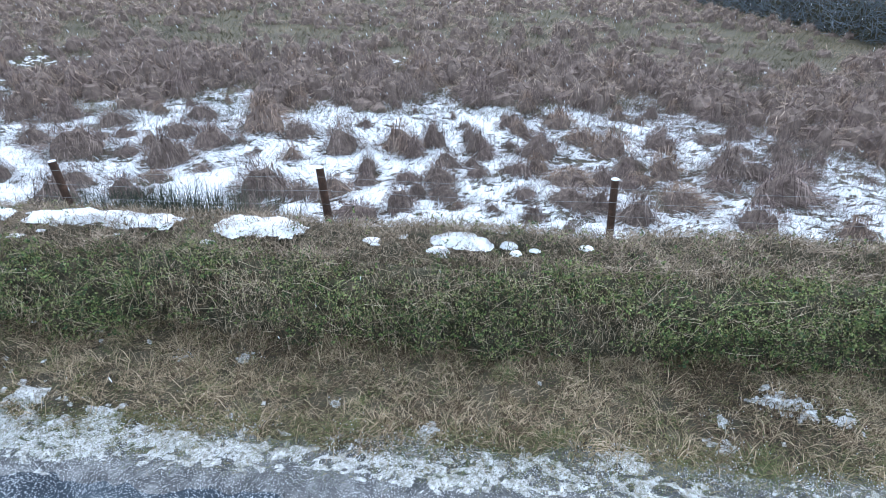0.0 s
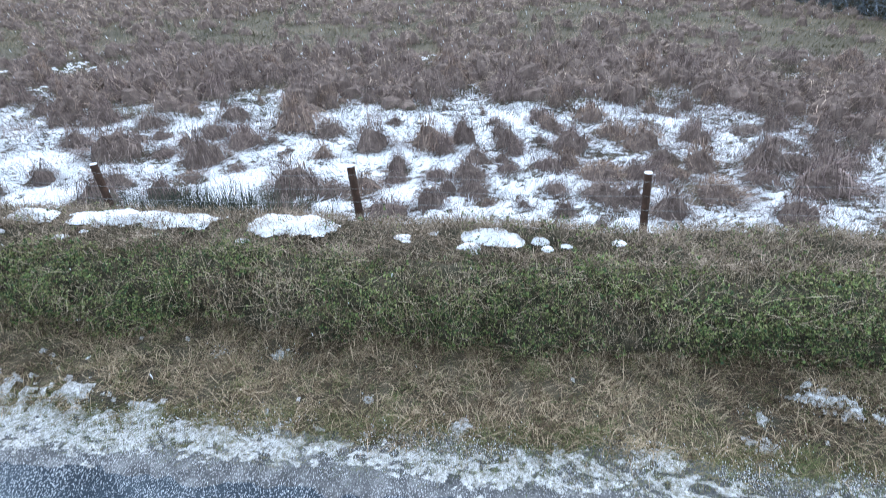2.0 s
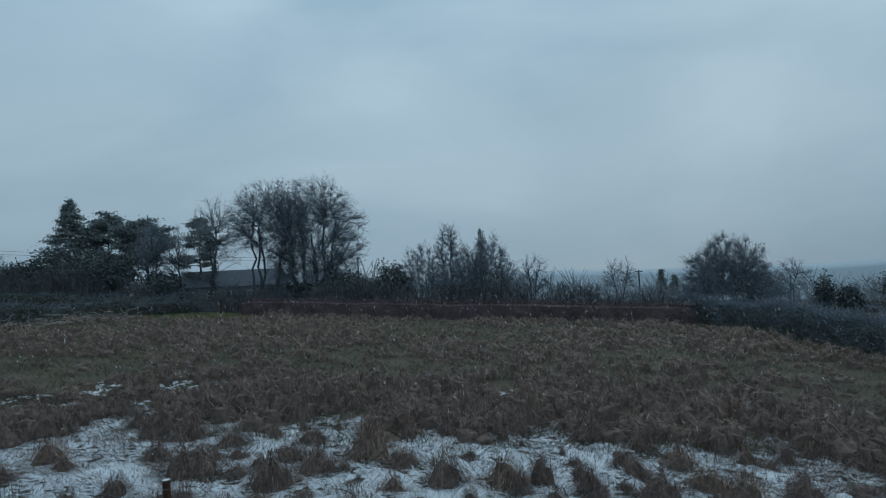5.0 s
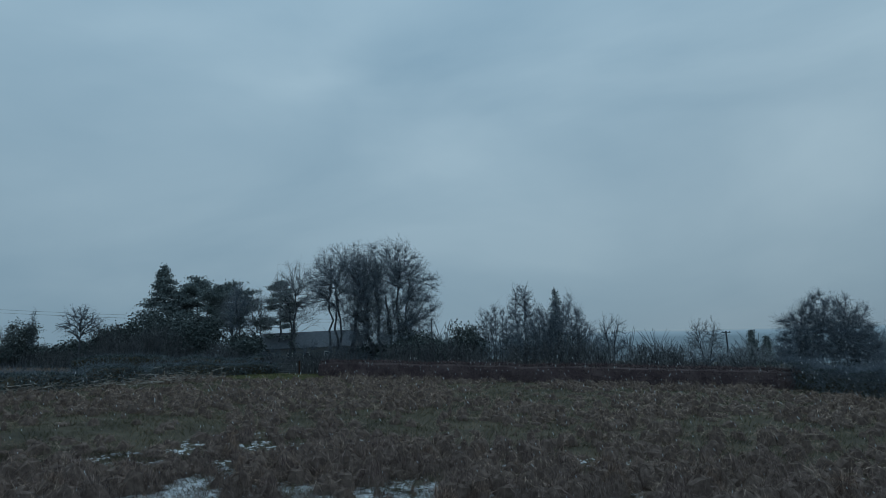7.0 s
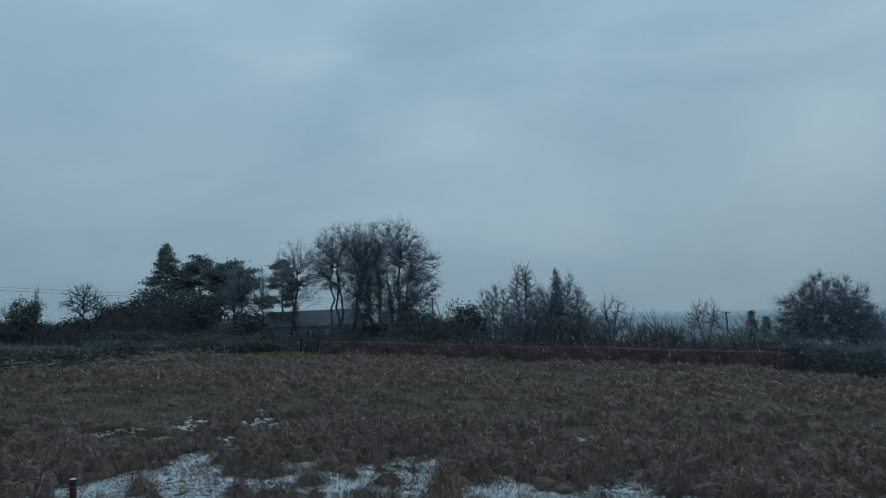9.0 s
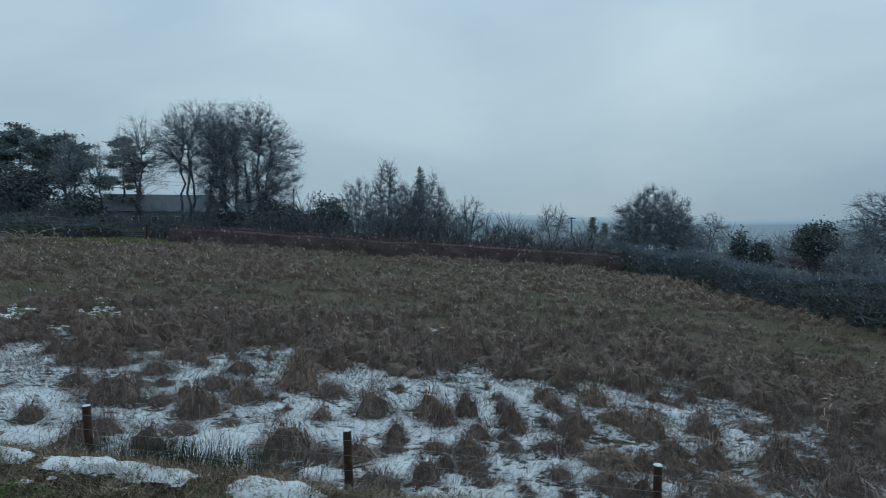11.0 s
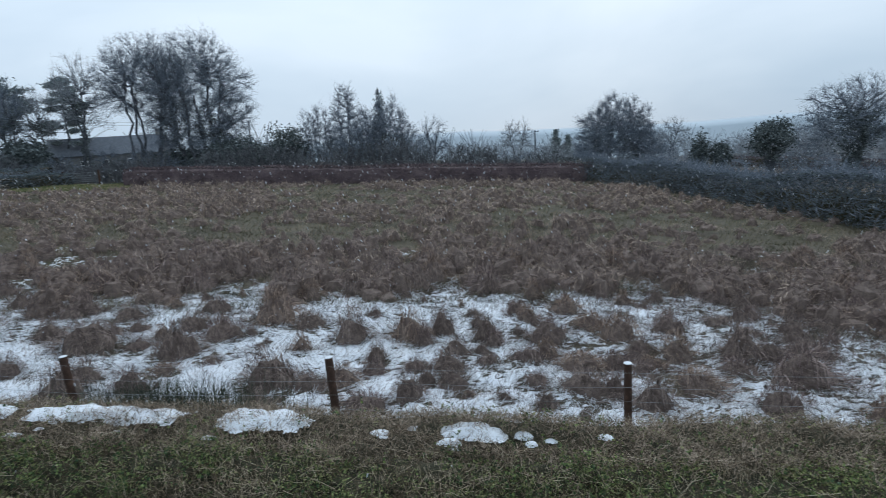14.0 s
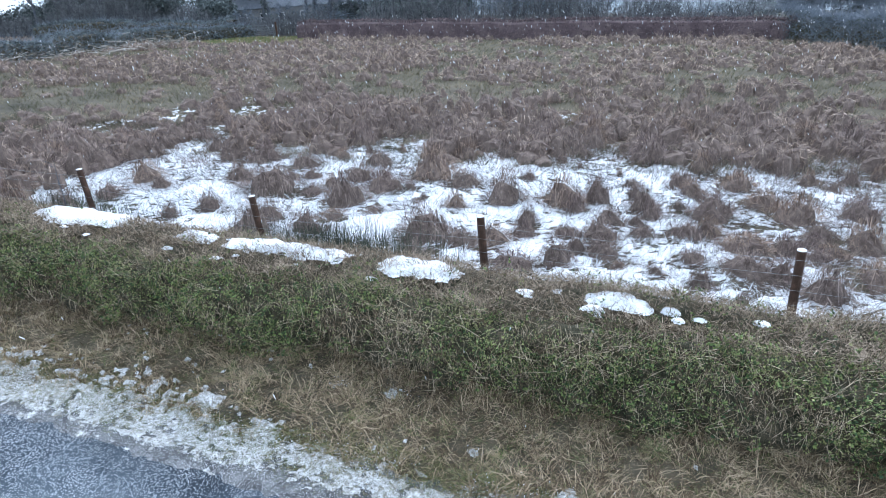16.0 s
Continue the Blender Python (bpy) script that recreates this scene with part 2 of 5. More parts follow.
# Dead wood inside the hedge, darkened further: the gaps' shade is in its colour.
M_HEDGE_SHADE = surface("hedge_wood_and_shade", [(0.022, 0.024, 0.014), (0.055, 0.052, 0.032), (0.12, 0.10, 0.065)], 0.9, 9, 8, 1.0, 45, second=0.9)
M_STALK = surface("dry_stalk", [(0.12, 0.082, 0.05), (0.29, 0.215, 0.14), (0.55, 0.46, 0.33)], 0.8, 1.0, random_from="island", spread=0.9, bump=0)
M_CLIPPED = surface("clipped_dead_grass", [(0.085, 0.064, 0.042), (0.205, 0.155, 0.11), (0.41, 0.325, 0.25)], 0.85, 1.1, random_from="island", spread=0.9, bump=0)
M_POST = surface("creosoted_timber", [(0.025, 0.014, 0.010), (0.06, 0.033, 0.022), (0.11, 0.06, 0.04)], 0.8, 9, 6, 0.6, 60, second=0.3)
M_WIRE = surface("galvanised_wire", [(0.22, 0.23, 0.24), (0.38, 0.39, 0.40)], 0.5, 20, metal=0.7, bump=0)
M_BARK = surface("grey_bark", [(0.055, 0.062, 0.074), (0.09, 0.10, 0.116), (0.155, 0.165, 0.18)], 0.9, 2.5, 6, 0.7, 12)
# Twigs lighter and bluer than plain wood: distance haze put into their colour.
M_TWIG = surface("bare_twigs_hazed", [(0.095, 0.115, 0.14), (0.15, 0.175, 0.21), (0.23, 0.26, 0.30)], 0.9, 0.6, random_from="island", spread=0.5, bump=0)
M_BRIAR = surface("grey_brown_briar", [(0.055, 0.06, 0.066), (0.10, 0.105, 0.112), (0.175, 0.178, 0.185)], 0.9, 0.6, random_from="island", spread=0.6, bump=0)
# Paler twigs for distant trees and woods; the haze is in these two colours.
M_PALE_TWIG = surface("far_twigs_hazed", [(0.20, 0.215, 0.235), (0.28, 0.30, 0.32)], 0.95, 0.4, random_from="island", spread=0.5, bump=0)
M_MIST_TWIG = surface("woods_twigs_hazed", [(0.26, 0.29, 0.32), (0.34, 0.37, 0.40)], 0.95, 0.2, random_from="island", spread=0.5, bump=0)
# Ivy and needles are paled towards blue-grey, haze painted into the leaf colour.
M_IVY = surface("ivy_leaf", [(0.05, 0.066, 0.066), (0.085, 0.106, 0.108), (0.14, 0.162, 0.16)], 0.75, 0.8, random_from="island", spread=0.6, bump=0)
M_NEEDLE = surface("conifer_needles", [(0.13, 0.16, 0.168), (0.185, 0.22, 0.225), (0.25, 0.285, 0.28)], 0.7, 0.6, random_from="island", spread=0.6, bump=0)
M_BEECH = surface("beech_hedge_leaf", [(0.075, 0.055, 0.06), (0.125, 0.09, 0.095), (0.20, 0.15, 0.15)], 0.8, 0.8, random_from="island", spread=0.7, bump=0)
M_SLATE = surface("roof_slate", [(0.08, 0.092, 0.11), (0.13, 0.145, 0.17)], 0.6, 2, 6, 0.4, 8)
M_RENDER = surface("lime_render", [(0.16, 0.16, 0.16), (0.24, 0.24, 0.235)], 0.9, 1.5, 6, 0.3, 20)
M_WHITE = surface("white_paint", [(0.62, 0.63, 0.63), (0.8, 0.8, 0.8)], 0.5, 3, bump=0.1)
M_GLASS = surface("dark_window_glass", [(0.02, 0.024, 0.03), (0.03, 0.034, 0.04)], 0.08, 2, bump=0, spec=0.6)
M_TIN = surface("pale_tin_roof", [(0.5, 0.52, 0.54), (0.66, 0.68, 0.7)], 0.5, 2, 5, 0.2, 8)
M_STEEL = surface("gate_steel", [(0.10, 0.105, 0.11), (0.18, 0.185, 0.19)], 0.5, 4, metal=0.6, bump=0.1)
# Hills in the colour of mist: the haze is painted, not their own tone.
M_HILL = surface("misted_hills", [(0.42, 0.48, 0.52), (0.48, 0.54, 0.58)], 1.0, 0.01, 6, 0)
M_SCRUB = surface("cut_branches", [(0.16, 0.14, 0.12), (0.30, 0.27, 0.23), (0.45, 0.42, 0.38)], 0.85, 1.0, random_from="island", spread=0.8, bump=0)


def speckle(m, scale, size, colour, patch=0.0):
    """Frozen grains scattered over a surface: round specks at the cells of a lattice, thicker in patches."""
    t = m.node_tree
    b = t.nodes["Principled BSDF"]
    was = b.inputs["Base Color"].links[0].from_socket
    co, vo, lo, mix = t.nodes.new("ShaderNodeTexCoord"), t.nodes.new("ShaderNodeTexVoronoi"), t.nodes.new("ShaderNodeTexNoise"), t.nodes.new("ShaderNodeMix")
    vo.inputs["Scale"].default_value, lo.inputs["Scale"].default_value = scale, 1.3
    mad, low, inv = t.nodes.new("ShaderNodeMath"), t.nodes.new("ShaderNodeMath"), t.nodes.new("ShaderNodeMapRange")
    mad.operation, mad.inputs[1].default_value, mad.inputs[2].default_value = "MULTIPLY_ADD", patch, size - patch / 2
    low.operation = "SUBTRACT"
    for k, v in ((1, -0.08), (2, 0.09), (3, 0.0), (4, 1.0)):
        inv.inputs[k].default_value = v
    mix.data_type = "RGBA"
    mix.inputs[7].default_value = (*colour, 1)
    t.links.new(co.outputs["Object"], vo.inputs["Vector"])
    t.links.new(co.outputs["Object"], lo.inputs["Vector"])
    t.links.new(lo.outputs[0], mad.inputs[0])
    t.links.new(mad.outputs[0], low.inputs[0])
    t.links.new(vo.outputs["Distance"], low.inputs[1])
    t.links.new(low.outputs[0], inv.inputs[0])
    t.links.new(inv.outputs[0], mix.inputs[0])
    t.links.new(was, mix.inputs[6])
    t.links.new(mix.outputs[2], b.inputs["Base Color"])


speckle(M_ROAD, 60, 0.3, (0.46, 0.50, 0.54), 0.4)
speckle(M_GRIT, 62, 0.3, (0.42, 0.43, 0.44), 0.5)
speckle(M_SLUSH, 46, 0.28, (0.10, 0.10, 0.085), 0.5)


# ---- the land ----
def graded(lo, hi, step, reach, grow=1.16):
    """Even steps between lo and hi, then ever wider ones out to reach on both sides."""
    mid = np.arange(lo, hi + step / 2, step)
    out, d, v = [], step, 0.0
    while v < reach:
        d *= grow
        v += d
        out.append(v)
    out = np.array(out)
    return np.concatenate([lo - out[::-1], mid, mid[-1] + out])


def sheet(ss, ns, lift=0.0):
    s, n = np.meshgrid(ss, ns)
    x, y = xy(s, n)
    z = height(x, y) + lift
    v = np.stack([x, y, z], -1).reshape(-1, 3)
    w, h = len(ss), len(ns)
    i = (np.arange(h - 1)[:, None] * w + np.arange(w - 1)[None]).reshape(-1, 1)
    return v, (i + np.array([[0, 1, w + 1, w]])).tolist()


ground = rounded(part("ground", sheet(graded(-13, 11, 0.2, 2600), graded(2.6, 19, 0.2, 2600)), M_SOIL))
tagged(ground, "rough damp pasture of brown winter grass and mud", "ground", kind="structure")

# Lane: a slab with a crumbling edge.
def lane():
    ss = np.concatenate([np.arange(-60, -10, 0.5), np.arange(-10, 7, 0.05), np.arange(7, 60.1, 0.5)])
    edge = 3.12 + (fbm(ss * 1.3, ss * 0 + 2, 31) - 0.5) * 0.22 + (fbm(ss * 9, ss * 0 + 7, 33, 3) - 0.5) * 0.10
    rows = []
    for f in np.linspace(0, 1, 14):
        n = -1.6 + (edge + 1.6) * f
        x, y = xy(ss, n)
        crown = 0.05 * (1 - (2 * f - 1) ** 2)
        rows.append(np.stack([x, y, -TILT * 150 * np.tanh(x / 150) + 0.012 + crown - 0.02 * (f > 0.985)], 1))
    x, y = xy(ss, edge + 0.03)
    rows.append(np.stack([x, y, -TILT * 150 * np.tanh(x / 150) - 0.06], 1))
    v = np.concatenate(rows)
    w = len(ss)
    i = (np.arange(len(rows) - 1)[:, None] * w + np.arange(w - 1)[None]).reshape(-1, 1)
    return v, (i + np.array([[0, 1, w + 1, w]])).tolist()


road = rounded(part("road", lane(), M_ROAD))
tagged(road, "wet dark grey chip-sealed country lane with sleet on it", "road", kind="structure")


# ---- tussocks ----
# Tussocks: x, y, radius, height.
FRONT_ROWS = [(-0.8, 8.1, 0.43, 0.34), (-2.3, 8.2, 0.35, 0.38), (1.3, 8.2, 0.17, 0.2), (2.6, 8.2, 0.49, 0.43), (-0.1, 8.3, 0.3, 0.46), (3.1, 8.3, 0.23, 0.49), (4.4, 8.3, 0.53, 0.37), (6.3, 8.4, 0.64, 0.68), (0.8, 8.5, 0.13, 0.15), (1.9, 8.7, 0.28, 0.26), (-5.5, 8.8, 0.52, 0.59), (0.6, 8.8, 0.37, 0.36), (-1.7, 8.9, 0.37, 0.27), (-2.3, 9.0, 0.52, 0.64), (-4.4, 9.1, 0.36, 0.52), (-1.2, 9.1, 0.38, 0.41), (3.8, 9.1, 0.25, 0.25), (2.8, 9.3, 0.45, 0.35), (3.4, 9.3, 0.25, 0.41), (0.6, 9.4, 0.34, 0.44), (-5.4, 9.5, 0.33, 0.41), (5.7, 9.5, 0.5, 0.71), (6.3, 9.5, 0.35, 0.52), (-0.0, 9.6, 0.29, 0.24)]
MIDDLE_ROWS = [(4.7, 9.6, 0.43, 0.58), (1.3, 9.7, 0.25, 0.28), (-4.3, 9.8, 0.32, 0.19), (2.0, 9.8, 0.36, 0.34), (-0.7, 10.1, 0.26, 0.44), (-3.6, 10.2, 0.27, 0.17), (0.8, 10.2, 0.31, 0.39), (-4.3, 10.6, 0.46, 0.76), (1.5, 10.7, 0.27, 0.41), (-2.1, 10.8, 0.28, 0.42), (2.6, 10.8, 0.45, 0.63), (4.0, 10.8, 0.46, 0.56), (0.2, 10.9, 0.27, 0.51), (-2.9, 11.0, 0.17, 0.12), (-1.2, 11.1, 0.45, 0.71), (1.4, 11.1, 0.34, 0.6), (-6.2, 11.2, 0.69, 0.65), (-5.3, 11.2, 0.37, 0.28), (-0.1, 11.2, 0.5, 0.66), (0.6, 11.4, 0.29, 0.73), (3.7, 11.6, 0.43, 0.36), (-3.8, 11.7, 0.49, 0.52), (-7.4, 12.0, 0.41, 0.43), (-2.1, 12.2, 0.43, 0.4)]
BACK_ROWS = [(-6.2, 12.3, 0.2, 0.24), (-4.6, 12.3, 0.39, 0.43), (-5.7, 12.4, 0.27, 0.32), (-3.0, 12.7, 0.64, 0.76), (2.4, 12.7, 0.32, 0.46), (3.5, 12.8, 0.46, 0.43), (-0.8, 13.0, 0.19, 0.29), (-6.3, 13.2, 0.43, 0.4), (-7.7, 13.5, 0.45, 0.36), (-8.5, 13.6, 0.47, 0.64), (-4.5, 13.7, 0.42, 0.46), (-7.4, 13.8, 0.45, 0.62), (3.1, 14.1, 0.35, 0.58), (4.7, 14.3, 0.52, 0.52), (-2.5, 14.5, 0.36, 0.56), (2.0, 14.8, 0.59, 0.8), (-1.5, 14.9, 0.37, 0.53), (0.2, 15.2, 0.59, 0.66), (-8.8, 11.1, 0.31, 0.33), (-6.9, 10.0, 0.27, 0.5), (-12.7, 13.3, 0.5, 0.46), (-12.4, 12.2, 0.6, 0.7), (-9.5, 10.4, 0.41, 0.35), (-11.6, 10.3, 0.3, 0.2)]


def tussock(seed, drapes=370, spikes=330, width=0.0092, sides=12, rings=6, plain=False, rise=1.0, core_size=0.8):
    """A tussock of unit radius and height: a low lobed mound, blades that arch up and out over it, and a thin skirt lying on the ground."""
    r = np.random.default_rng(seed)
    lobes = [(r.normal(0, 0.1), r.normal(0, 0.1), r.uniform(0.66, 0.85), 1.0)]
    for k in range(int(r.integers(1, 4))):
        a, d = r.uniform(0, math.tau), r.uniform(0.35, 0.65)
        lobes.append((d * math.cos(a), d * math.sin(a), r.uniform(0.34, 0.52), r.uniform(0.35, 0.8)))

    def mound(q):
        best, away = np.zeros(len(q)), q * 1.0
        for cx, cy, rad, tall in lobes:
            d2 = ((q[:, 0] - cx) ** 2 + (q[:, 1] - cy) ** 2) / rad ** 2
            z = tall * np.clip(1 - d2, 0, 1) ** 1.3
            away[z > best] = (q - [cx, cy])[z > best]
            best = np.maximum(best, z)
        return best, away / (np.linalg.norm(away, axis=1)[:, None] + 1e-6)

    an = np.arange(sides) * math.tau / sides
    reach = core_size + 0.12 * np.sin(an * 2 + seed) + 0.08 * np.sin(an * 5 + seed * 2.3)
    core = []
    for u in np.linspace(0.03, 1.0, rings):
        q = np.stack([np.cos(an) * reach * u, np.sin(an) * reach * u], 1)
        core.append(np.c_[q, mound(q)[0] * 0.66 + r.normal(0, 0.05, sides) - 0.42 * (u > 0.99)])
    faces = [[k * sides + a, k * sides + (a + 1) % sides, (k + 1) * sides + (a + 1) % sides, (k + 1) * sides + a] for k in range(rings - 1) for a in range(sides)] + [list(range(sides))[::-1]]

    def spots(n, out):
        a, d = r.uniform(0, math.tau, n), np.sqrt(r.uniform(0, 1, n)) * out
        return np.stack([np.cos(a) * d, np.sin(a) * d], 1)

    swirl = r.uniform(0, math.tau)
    q0 = spots(drapes, 0.85)
    z0, way = mound(q0)
    turn = r.normal(0, 0.7, drapes)
    way = np.stack([way[:, 0] * np.cos(turn) - way[:, 1] * np.sin(turn), way[:, 0] * np.sin(turn) + way[:, 1] * np.cos(turn)], 1)
    way = way + 0.35 * np.array([math.cos(swirl), math.sin(swirl)])
    run = r.uniform(0.2, 0.75, (drapes, 1)) * r.uniform(0.6, 1.1, (drapes, 1))
    q1, q2 = q0 + way * run * 0.5, q0 + way * run
    z1, z2 = mound(q1)[0], mound(q2)[0]
    p0 = np.c_[q0, z0 * 0.75]
    p1 = np.c_[q1, np.maximum(z1, z0 * 0.55 + z1 * 0.45) + r.uniform(0.02, 0.2, drapes)]
    p2 = np.c_[q2 + r.normal(0, 0.06, (drapes, 2)), np.maximum(z2 * 0.85 + r.normal(0, 0.14, drapes), r.uniform(-0.02, 0.14, drapes))]
    t = np.stack([-way[:, 1], way[:, 0], r.normal(0, 0.3, drapes)], 1) * (width * r.uniform(0.5, 1.2, drapes))[:, None]
    if plain:
        hang = (np.stack([p0 - t, p0 + t, p1 * 0.5 + p2 * 0.5 + [0, 0, 0.06]], 1).reshape(-1, 3), (np.arange(drapes)[:, None] * 3 + np.array([[0, 1, 2]])).tolist())
    else:
        k = np.arange(drapes)[:, None] * 5
        hang = (np.stack([p0 - t, p0 + t, p1 - t * 0.8, p1 + t * 0.8, p2], 1).reshape(-1, 3), (k + np.array([[0, 1, 3, 2]])).tolist() + (k + np.array([[2, 3, 4]])).tolist())
    q = spots(spikes, 1.12)
    z, way = mound(q)
    up = blades(np.c_[q, z * 0.78], (r.uniform(0.04, 0.22, spikes) + 0.12 * z * r.uniform(0.3, 1, spikes)) * rise, way * r.uniform(0.1, 0.6, (spikes, 1)) + r.normal(0, 0.17, (spikes, 2)), width * 1.5 * r.uniform(0.5, 1.1, spikes), 0.7, r, True)
    return joined((core_points(core), faces), hang, up)


def core_points(rows):
    return np.concatenate(rows)


def stand(name, x, y, sink=0.0, turn=0.0):
    return empty(name, x, y, float(height(x, y)) - sink, turn)


TUSSOCK_MESHES = []
for k in range(9):
    me = solid(*tussock(100 + k))
    me.materials.append((M_TUSSOCK, M_GREYRUSH, M_TAWNY, M_GREYRUSH)[k % 4])
    me.materials.append(M_TUFT_CORE)
    for q in me.polygons[:61]:
        q.material_index = 1
    TUSSOCK_MESHES.append(me)

tries = np.random.default_rng(11)
placed = list(FRONT_ROWS + MIDDLE_ROWS + BACK_ROWS)
while len(placed) < 158:
    x, y = -10 + 20 * tries.uniform(0, 1) ** 0.5, tries.uniform(6.6, 16)
    if sn(x, y)[1] < 7.0:
        continue
    if any((x - a) ** 2 + (y - b) ** 2 < (0.08 + c) ** 2 for a, b, c, _ in placed):
        continue
    size = tries.uniform(0.8, 1.0) + 0.35 * float(smooth(0, 5, x))
    placed.append((x, y, size * tries.uniform(0.12, 0.32), size * tries.uniform(0.14, 0.42)))
while len(placed) < 290:
    s, n = tries.uniform(-17, 17), tries.uniform(6.6, 20)
    x, y = xy(s, n)
    inside = -9 < x < 6.5 + 0.4 * (15.5 - y) and y < 15.6
    if inside or abs(x) > 1.15 * y + 2 or any((x - a) ** 2 + (y - b) ** 2 < 0.62 ** 2 for a, b, _, _ in placed):
        continue
    placed.append((x, y, tries.uniform(0.3, 0.6), tries.uniform(0.35, 0.72)))
for k, (x, y, wide, tall) in enumerate(placed):
    ob = new("rush_tussock", TUSSOCK_MESHES[k * 7 % 9])
    ob.matrix_world = pose(x, y + 0.45 * wide, float(height(x, y)) - 0.02, 0, 0, tries.uniform(-180, 180)) @ Matrix.Diagonal((wide * 1.14, wide * 1.04, tall * 0.92, 1))
    big = "tall " if tall > 0.6 else "low " if tall < 0.3 else ""
    tagged(ob, big + "withered brown rush tussock standing in the snowy field", "tussock", "rush tussocks in the field")


def far_tufts():
    r = np.random.default_rng(5)
    forms = [tussock(150 + k, 84, 66, 0.013, 7, 4, True, 1.9, 0.55) for k in range(5)] + [tussock(160 + k, 44, 40, 0.024, 5, 3, True, 2.0, 0.6) for k in range(5)]
    forms = [(np.asarray(v), np.array([list(q) if len(q) == 4 else list(q) + [q[-1]] for q in f if len(q) < 5])) for v, f in forms]
    out_v, out_f, dark, k = [], [], [], 0
    for lo, hi, count, first in ((5, 17, 560, 0), (14.2, 20, 620, 0), (17, 33, 1100, 0), (33, 63, 2200, 5)):
        m = 0
        while m < count:
            y = r.uniform(lo, hi)
            x = r.uniform(-1, 1) * min(44, 1.1 * y + 3)
            s, n = sn(x, y)
            if n < 6.5 or x > 19.8 or x < -40.5 or (y < 15.4 + 2.2 * math.sin(x * 1.7) * math.sin(x * 0.6 + 1) and -11 < x < 6.2 + 0.55 * (15.5 - y)) or (x < -25 and y > 55):
                continue
            m += 1
            lush = float(fbm(np.array([x * 0.16]), np.array([y * 0.16]), 61, 3)[0])
            if lush < 0.44 and r.random() < 0.8:
                continue
            pick = first + int(r.integers(0, 5))
            v, f = forms[pick]
            # Beyond 24 m mostly the palest rush: haze over the field, put into colour.
            dark.append(np.where(np.arange(len(f)) < (21 if pick < 5 else 10), 1, int(r.choice([0, 0, 0, 2] if y > 24 else [0, 2, 3, 3]))))
            a, w, h = r.uniform(0, math.tau), r.uniform(0.3, 0.75) * (1.0 if y < 33 else 1.25), r.uniform(0.25, 0.85) * (0.5 + 0.9 * lush)
            c, d = math.cos(a), math.sin(a)
            q = np.stack([x + w * (v[:, 0] * c - v[:, 1] * d), y + w * (v[:, 0] * d + v[:, 1] * c), float(height(x, y)) - 0.03 + h * v[:, 2]], 1)
            out_v.append(q)
            out_f.append(f + k)
            k += len(q)
    f = np.concatenate(out_f)
    me = solid(np.concatenate(out_v), [[a, b, c] if c == d else [a, b, c, d] for a, b, c, d in f.tolist()])
    me.materials.append(M_RUSH)
    me.materials.append(M_TUFT_CORE)
    me.materials.append(M_TAWNY)
    me.materials.append(M_TUSSOCK)
    me.polygons.foreach_set("material_index", np.concatenate(dark).astype(np.int32))
    return me


tufts = part("field_tufts", far_tufts(), None)
tagged(tufts, "brown withered rush tussocks covering the far field", "rough grass", kind="stuff")


def short_grass(n, seed, lo, hi, power, tall_lo, tall_hi, width, lean):
    r = np.random.default_rng(seed)
    y = lo + (hi - lo) * r.uniform(0, 1, n) ** power
    x = r.uniform(-1, 1, n) * (y * 0.98 + 4)
    s, nn = sn(x, y)
    keep = (nn > 5.7) & (x < 20) & (x > -42) & (fbm(x * 1.3, y * 1.3, 19, 3) + 0.3 * r.random(n) > 0.5)
    x, y = x[keep], y[keep]
    n = len(x)
    base = np.stack([x, y, height(x, y) - 0.01], 1)
    far = np.clip(y / 12, 0.6, 4)
    tall = r.uniform(tall_lo, tall_hi, n)
    a = r.uniform(0, math.tau, n) * 0.5 + fbm(x * 0.8, y * 0.8, 17, 2) * 8
    tip = np.stack([np.cos(a), np.sin(a)], 1) * (tall * r.uniform(*lean, n))[:, None]
    return blades(base, tall, tip, width * far * r.uniform(0.7, 1.4, n), 0.6, r, True)


tagged(part("field_grass", short_grass(170000, 6, 14, 62, 1.3, 0.08, 0.24, 0.010, (0.3, 1.4)), M_FIELDGRASS), "dull olive grass between the far tussocks", "grass", kind="stuff")
tagged(part("snowy_grass", short_grass(150000, 8, 5, 18, 0.8, 0.06, 0.2, 0.009, (0.5, 2.0)), M_DARKGRASS), "dark grass blades poking through thin snow", "grass", kind="stuff")


